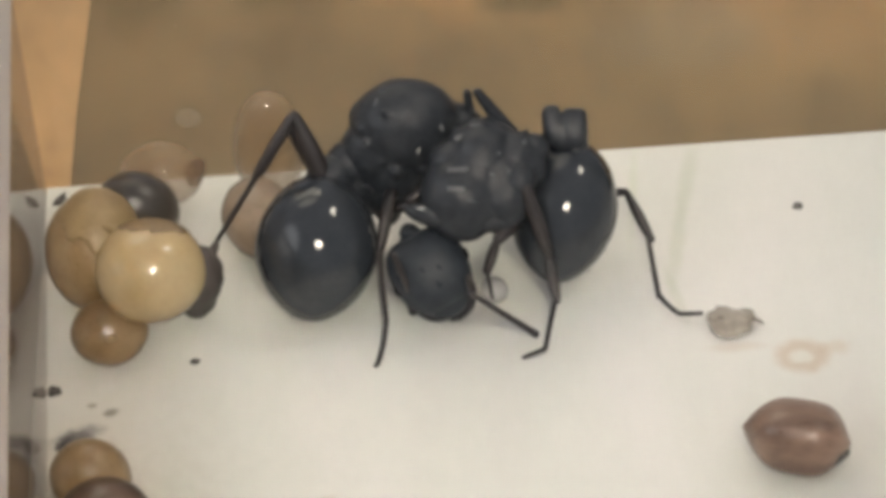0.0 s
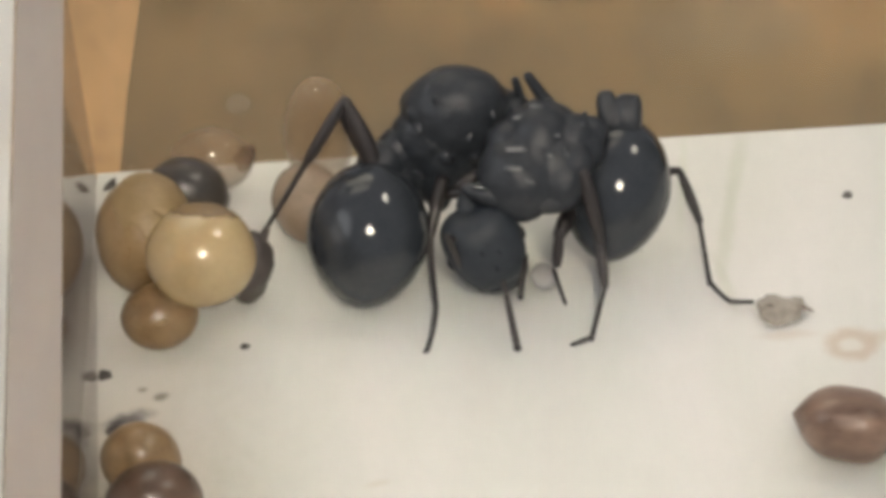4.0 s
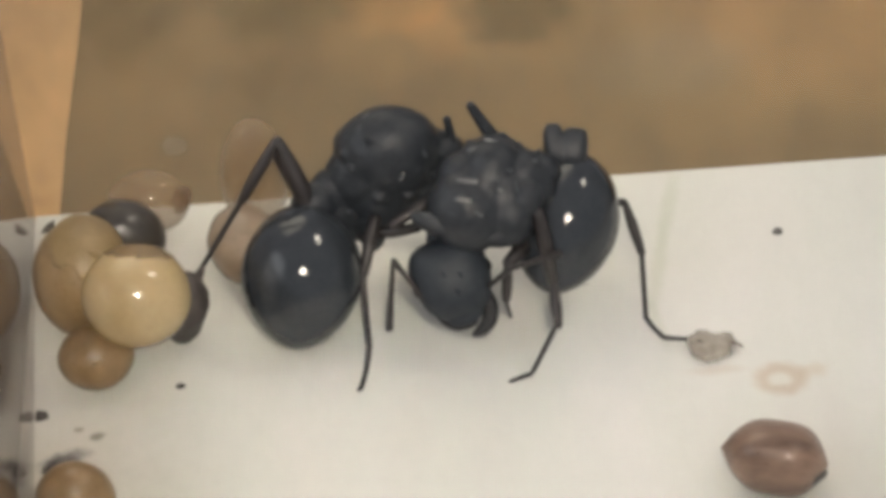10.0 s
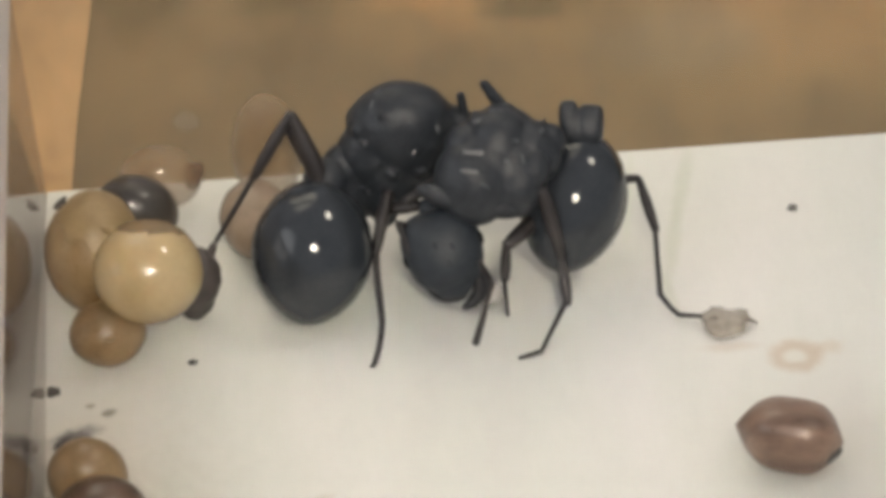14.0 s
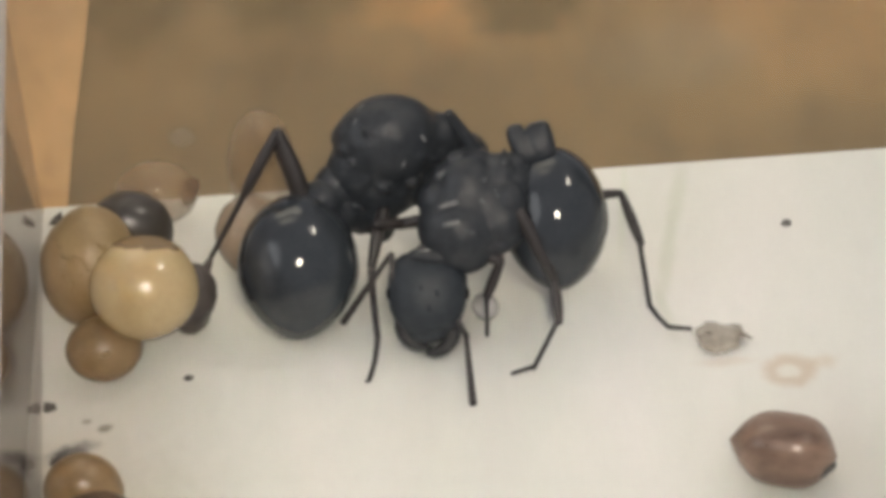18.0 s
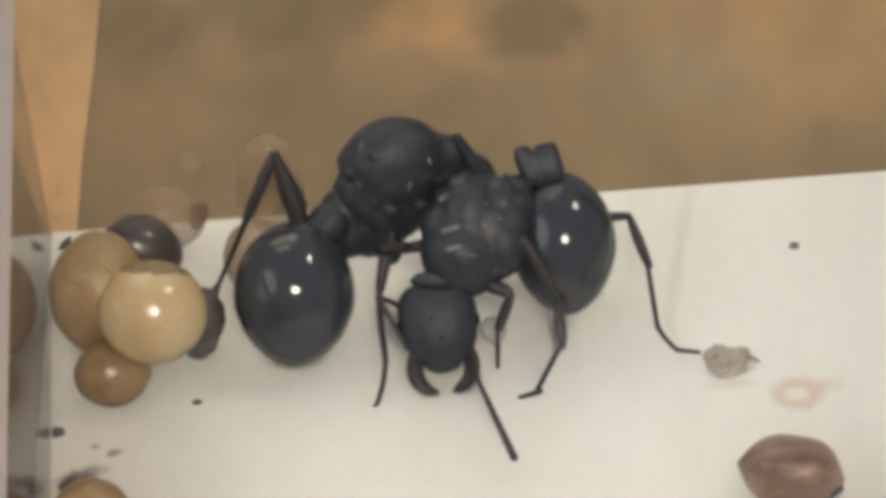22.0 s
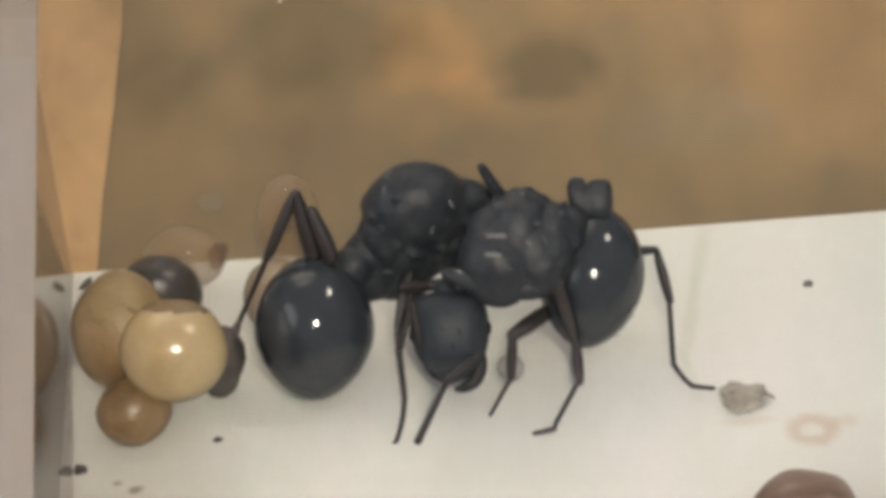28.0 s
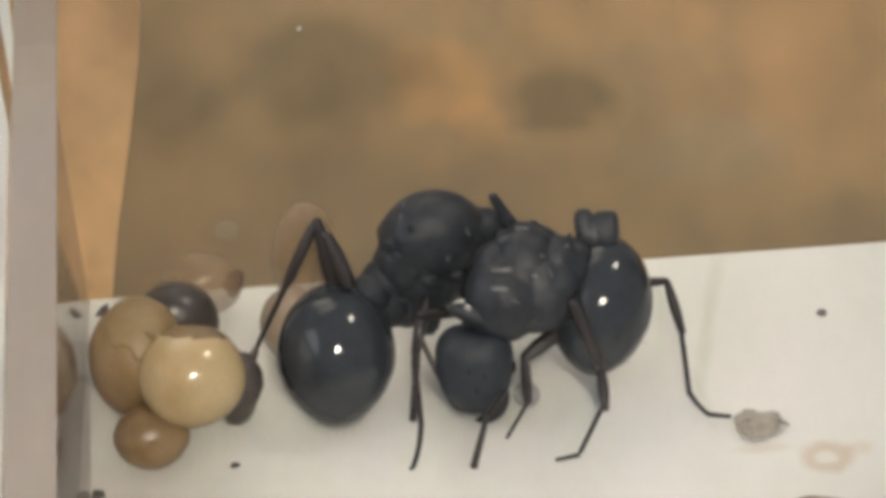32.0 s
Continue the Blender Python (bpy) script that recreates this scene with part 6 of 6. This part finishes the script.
    walk(WORKER['near_metatarsus'], [
        (0, pose(0.00102, -0.00150, 0.00117, -19.8, 61.0, -120.1)), (3, pose(0.00092, -0.00150, 0.00106, -15.1, 59.3, -114.3)),
        (6, pose(0.00130, -0.00150, 0.00108, -32.0, 50.9, -139.6)), (10, pose(0.00147, -0.00151, 0.00107, -32.2, 49.2, -139.2)), (14.5, pose(0.00136, -0.00150, 0.00104, -31.1, 48.0, -137.7)),
        (19, pose(0.00128, -0.00150, 0.00090, -29.5, 44.1, -135.6)), (23, pose(0.00120, -0.00150, 0.00094, -30.5, 43.8, -137.4)), (26, pose(0.00130, -0.00150, 0.00098, -31.1, 43.8, -138.5)),
        (29, pose(0.00122, -0.00149, 0.00102, -30.5, 44.5, -137.6)), (32, pose(0.00141, -0.00150, 0.00103, -29.0, 45.8, -135.4)),
    ])
    walk(WORKER['near_tarsus'], [
        (0, pose(0.00072, -0.00201, 0.00010, -42.1, 4.8, -160.6)), (3, pose(0.00069, -0.00202, 0.00010, -42.2, 5.1, -160.2)),
        (6, pose(0.00069, -0.00202, 0.00010, -42.1, 5.1, -160.0)), (10, pose(0.00083, -0.00204, 0.00009, -42.9, 4.9, -162.8)), (14.5, pose(0.00074, -0.00207, 0.00010, -43.9, 4.8, -166.2)),
        (19, pose(0.00069, -0.00208, 0.00010, -43.8, 5.2, -166.0)), (26, pose(0.00066, -0.00211, 0.00010, -44.7, 4.7, -170.6)),
        (29, pose(0.00059, -0.00212, 0.00011, -45.0, 4.6, -172.1)), (32, pose(0.00077, -0.00213, 0.00010, -45.2, 4.6, -172.9)),
    ])
    walk(WORKER['raised_tibia'], [
        (0, pose(0.00029, 0.00144, 0.00336, -54.3, -56.7, 162.4)), (3, pose(0.00023, 0.00144, 0.00338, -54.8, -57.2, 161.8)),
        (6, pose(0.00029, 0.00145, 0.00353, -54.9, -62.5, 159.5)), (13, pose(0.00059, 0.00136, 0.00371, -49.8, -55.6, 155.9)),
        (14.5, pose(0.00050, 0.00138, 0.00359, -50.8, -55.1, 157.9)), (17, pose(-0.00013, 0.00147, 0.00331, -55.3, -61.3, 162.1)),
        (19, pose(-0.00019, 0.00147, 0.00325, -55.9, -60.2, 163.3)), (23, pose(-0.00023, 0.00148, 0.00324, -55.8, -64.4, 161.1)),
        (26, pose(-0.00003, 0.00144, 0.00352, -53.9, -62.5, 158.7)), (32, pose(-0.00017, 0.00145, 0.00347, -55.3, -62.0, 160.3)),
    ])
    walk(WORKER['raised_tarsus'], [
        (0, pose(-0.00047, 0.00201, 0.00282, -21.4, -74.9, 113.9)), (6, pose(-0.00039, 0.00200, 0.00284, -37.0, -70.3, 133.9)),
        (13, pose(-0.00051, 0.00197, 0.00287, -17.7, -73.2, 110.3)), (14.5, pose(-0.00049, 0.00197, 0.00278, -20.7, -72.8, 114.2)),
        (17, pose(-0.00044, 0.00198, 0.00228, -20.4, -73.0, 113.9)), (32, pose(-0.00030, 0.00198, 0.00237, -22.7, -73.1, 115.3)),
    ])
    walk(WORKER['mandible_right'], [
        (0, pose(0.00050, -0.00044, 0.00005, 6.4, 0.0, -16.0)), (3, pose(0.00050, -0.00044, 0.00005, 6.4, 0.0, -16.0)), (6, pose(0.00050, -0.00045, 0.00005, 5.6, 0.0, -14.0)),
        (8.5, pose(0.00050, -0.00045, 0.00005, 5.6, 0.0, -14.0)), (9.5, pose(0.00050, -0.00056, 0.00005, 4.0, 0.0, -6.0)), (14.5, pose(0.00050, -0.00057, 0.00005, 4.0, 0.0, -6.0)),
        (17, pose(0.00048, -0.00057, 0.00005, 3.2, 0.0, -9.0)), (18.3, pose(0.00050, -0.00056, 0.00005, 2.8, 0.0, -7.0)), (19, pose(0.00050, -0.00064, 0.00005, 0.0, 0.0, 4.0)),
        (22, pose(0.00050, -0.00065, 0.00005, 0.0, 0.0, 6.0)), (23.5, pose(0.00050, -0.00050, 0.00005, 3.2, 0.0, -8.0)), (25, pose(0.00050, -0.00050, 0.00005, 3.2, 0.0, -8.0)),
        (27, pose(0.00050, -0.00053, 0.00005, 4.0, 0.0, -8.0)), (32, pose(0.00050, -0.00053, 0.00005, 4.0, 0.0, -8.0)),
    ])
    walk(WORKER['mandible_left'], [
        (0, pose(-0.00050, -0.00030, 0.00005, 6.4, 0.0, 16.0)), (3, pose(-0.00050, -0.00030, 0.00005, 6.4, 0.0, 16.0)), (6, pose(-0.00050, -0.00031, 0.00005, 5.6, 0.0, 14.0)),
        (8.5, pose(-0.00050, -0.00031, 0.00005, 5.6, 0.0, 14.0)), (9.5, pose(-0.00044, -0.00040, 0.00005, 4.0, 0.0, 18.0)), (14.5, pose(-0.00044, -0.00040, 0.00005, 4.0, 0.0, 18.0)),
        (17, pose(-0.00046, -0.00044, 0.00005, 3.2, 0.0, 14.0)), (18.3, pose(-0.00050, -0.00048, 0.00005, 2.8, 0.0, 7.0)), (19, pose(-0.00050, -0.00064, 0.00005, 0.0, 0.0, -4.0)),
        (22, pose(-0.00050, -0.00065, 0.00005, 0.0, 0.0, -6.0)), (23.5, pose(-0.00050, -0.00032, 0.00005, 3.2, 0.0, 8.0)), (25, pose(-0.00050, -0.00032, 0.00005, 3.2, 0.0, 8.0)),
        (27, pose(-0.00048, -0.00034, 0.00005, 5.0, 0.0, 14.0)), (32, pose(-0.00048, -0.00034, 0.00005, 5.0, 0.0, 14.0)),
    ])
    walk(QUEEN['gaster'], [
        (0, pose(-0.00111, -0.00096, 0.00154, 0.0, -0.0, 0.0)), (3, pose(-0.00108, -0.00096, 0.00153, 0.0, -0.0, 0.0)),
        (13, pose(-0.00112, -0.00096, 0.00147, 0.0, -0.0, 0.0)), (14.5, pose(-0.00115, -0.00096, 0.00147, 0.0, -0.0, 0.0)),
        (17, pose(-0.00122, -0.00082, 0.00152, 0.1, -2.2, 2.0)), (19, pose(-0.00148, -0.00110, 0.00154, 0.1, -4.4, 4.0)),
        (23, pose(-0.00161, -0.00110, 0.00159, 0.1, -4.4, 4.0)), (26, pose(-0.00162, -0.00082, 0.00147, 0.1, -3.7, 3.4)),
        (32, pose(-0.00150, -0.00082, 0.00147, 0.1, -3.7, 3.3)),
    ])
    walk(QUEEN['mesosoma'], [
        (0, pose(0.00106, 0.00100, 0.00319, 0.0, -0.0, 0.0)), (3, pose(0.00106, 0.00100, 0.00319, 0.0, -0.0, 0.0)),
        (9, pose(0.00107, 0.00100, 0.00320, 0.0, -0.0, 0.0)), (14.5, pose(0.00106, 0.00100, 0.00320, 0.0, -0.0, 0.0)),
        (17, pose(0.00091, 0.00100, 0.00326, -0.0, -3.8, 3.2)), (19, pose(0.00086, 0.00100, 0.00331, -0.2, -6.1, 5.2)),
        (23, pose(0.00084, 0.00100, 0.00333, -0.2, -6.1, 5.2)), (26, pose(0.00093, 0.00100, 0.00322, -0.2, -6.1, 5.2)),
        (32, pose(0.00091, 0.00100, 0.00318, -0.3, -6.1, 5.1)),
    ])
    walk(QUEEN['mid_femur'], [
        (0, pose(0.00201, -0.00010, 0.00278, -43.4, 19.2, -157.2)), (14.5, pose(0.00201, -0.00010, 0.00278, -44.0, 19.2, -157.2)),
        (17, pose(0.00143, -0.00010, 0.00182, -53.7, -21.9, -154.5)), (32, pose(0.00143, -0.00010, 0.00182, -54.1, -21.9, -154.5)),
    ])
    walk(QUEEN['rear_femur'], [
        (0, pose(-0.00138, 0.00070, 0.00404, 29.6, 60.5, -48.7)), (2, pose(-0.00139, 0.00070, 0.00405, 30.5, 59.4, -48.3)),
        (9, pose(-0.00139, 0.00070, 0.00408, 29.9, 60.4, -48.1)), (14, pose(-0.00138, 0.00070, 0.00411, 29.3, 60.7, -48.9)),
        (17, pose(-0.00147, 0.00070, 0.00407, 24.7, 62.9, -54.9)), (19, pose(-0.00165, 0.00070, 0.00418, 24.4, 64.9, -55.6)),
        (23, pose(-0.00180, 0.00070, 0.00420, 25.2, 65.2, -54.4)), (26, pose(-0.00179, 0.00070, 0.00422, 21.7, 67.3, -59.7)),
        (32, pose(-0.00170, 0.00070, 0.00418, 21.3, 67.1, -60.9)),
    ])
    walk(QUEEN['far_femur'], [
        (0, pose(-0.00161, 0.00186, 0.00289, 0.0, 52.4, -44.7)), (14, pose(-0.00157, 0.00151, 0.00328, -0.0, 53.0, -44.2)),
        (20, pose(-0.00180, 0.00128, 0.00352, -0.0, 56.0, -50.7)), (23, pose(-0.00185, 0.00109, 0.00370, -0.0, 55.0, -46.7)),
        (24, pose(-0.00150, 0.00067, 0.00385, -0.0, 57.5, -52.3)), (30, pose(-0.00146, 0.00030, 0.00403, 0.0, 59.6, -52.4)),
        (32, pose(-0.00149, 0.00025, 0.00411, -0.0, 59.7, -51.7)),
    ])
    walk(QUEEN['rear_tibia'], [
        (0, pose(-0.00138, 0.00070, 0.00404, -45.5, 49.9, -151.1)), (2, pose(-0.00139, 0.00070, 0.00405, -45.1, 50.2, -150.9)),
        (9, pose(-0.00139, 0.00070, 0.00408, -46.1, 50.4, -151.0)), (14, pose(-0.00138, 0.00070, 0.00411, -46.3, 50.7, -151.0)),
        (17, pose(-0.00147, 0.00070, 0.00407, -45.9, 51.3, -149.9)), (19, pose(-0.00165, 0.00070, 0.00418, -44.7, 54.5, -147.2)),
        (23, pose(-0.00180, 0.00070, 0.00420, -43.5, 56.6, -144.6)), (26, pose(-0.00179, 0.00070, 0.00422, -43.5, 56.6, -144.8)),
        (32, pose(-0.00170, 0.00070, 0.00418, -43.8, 55.1, -146.4)),
    ])


motions()
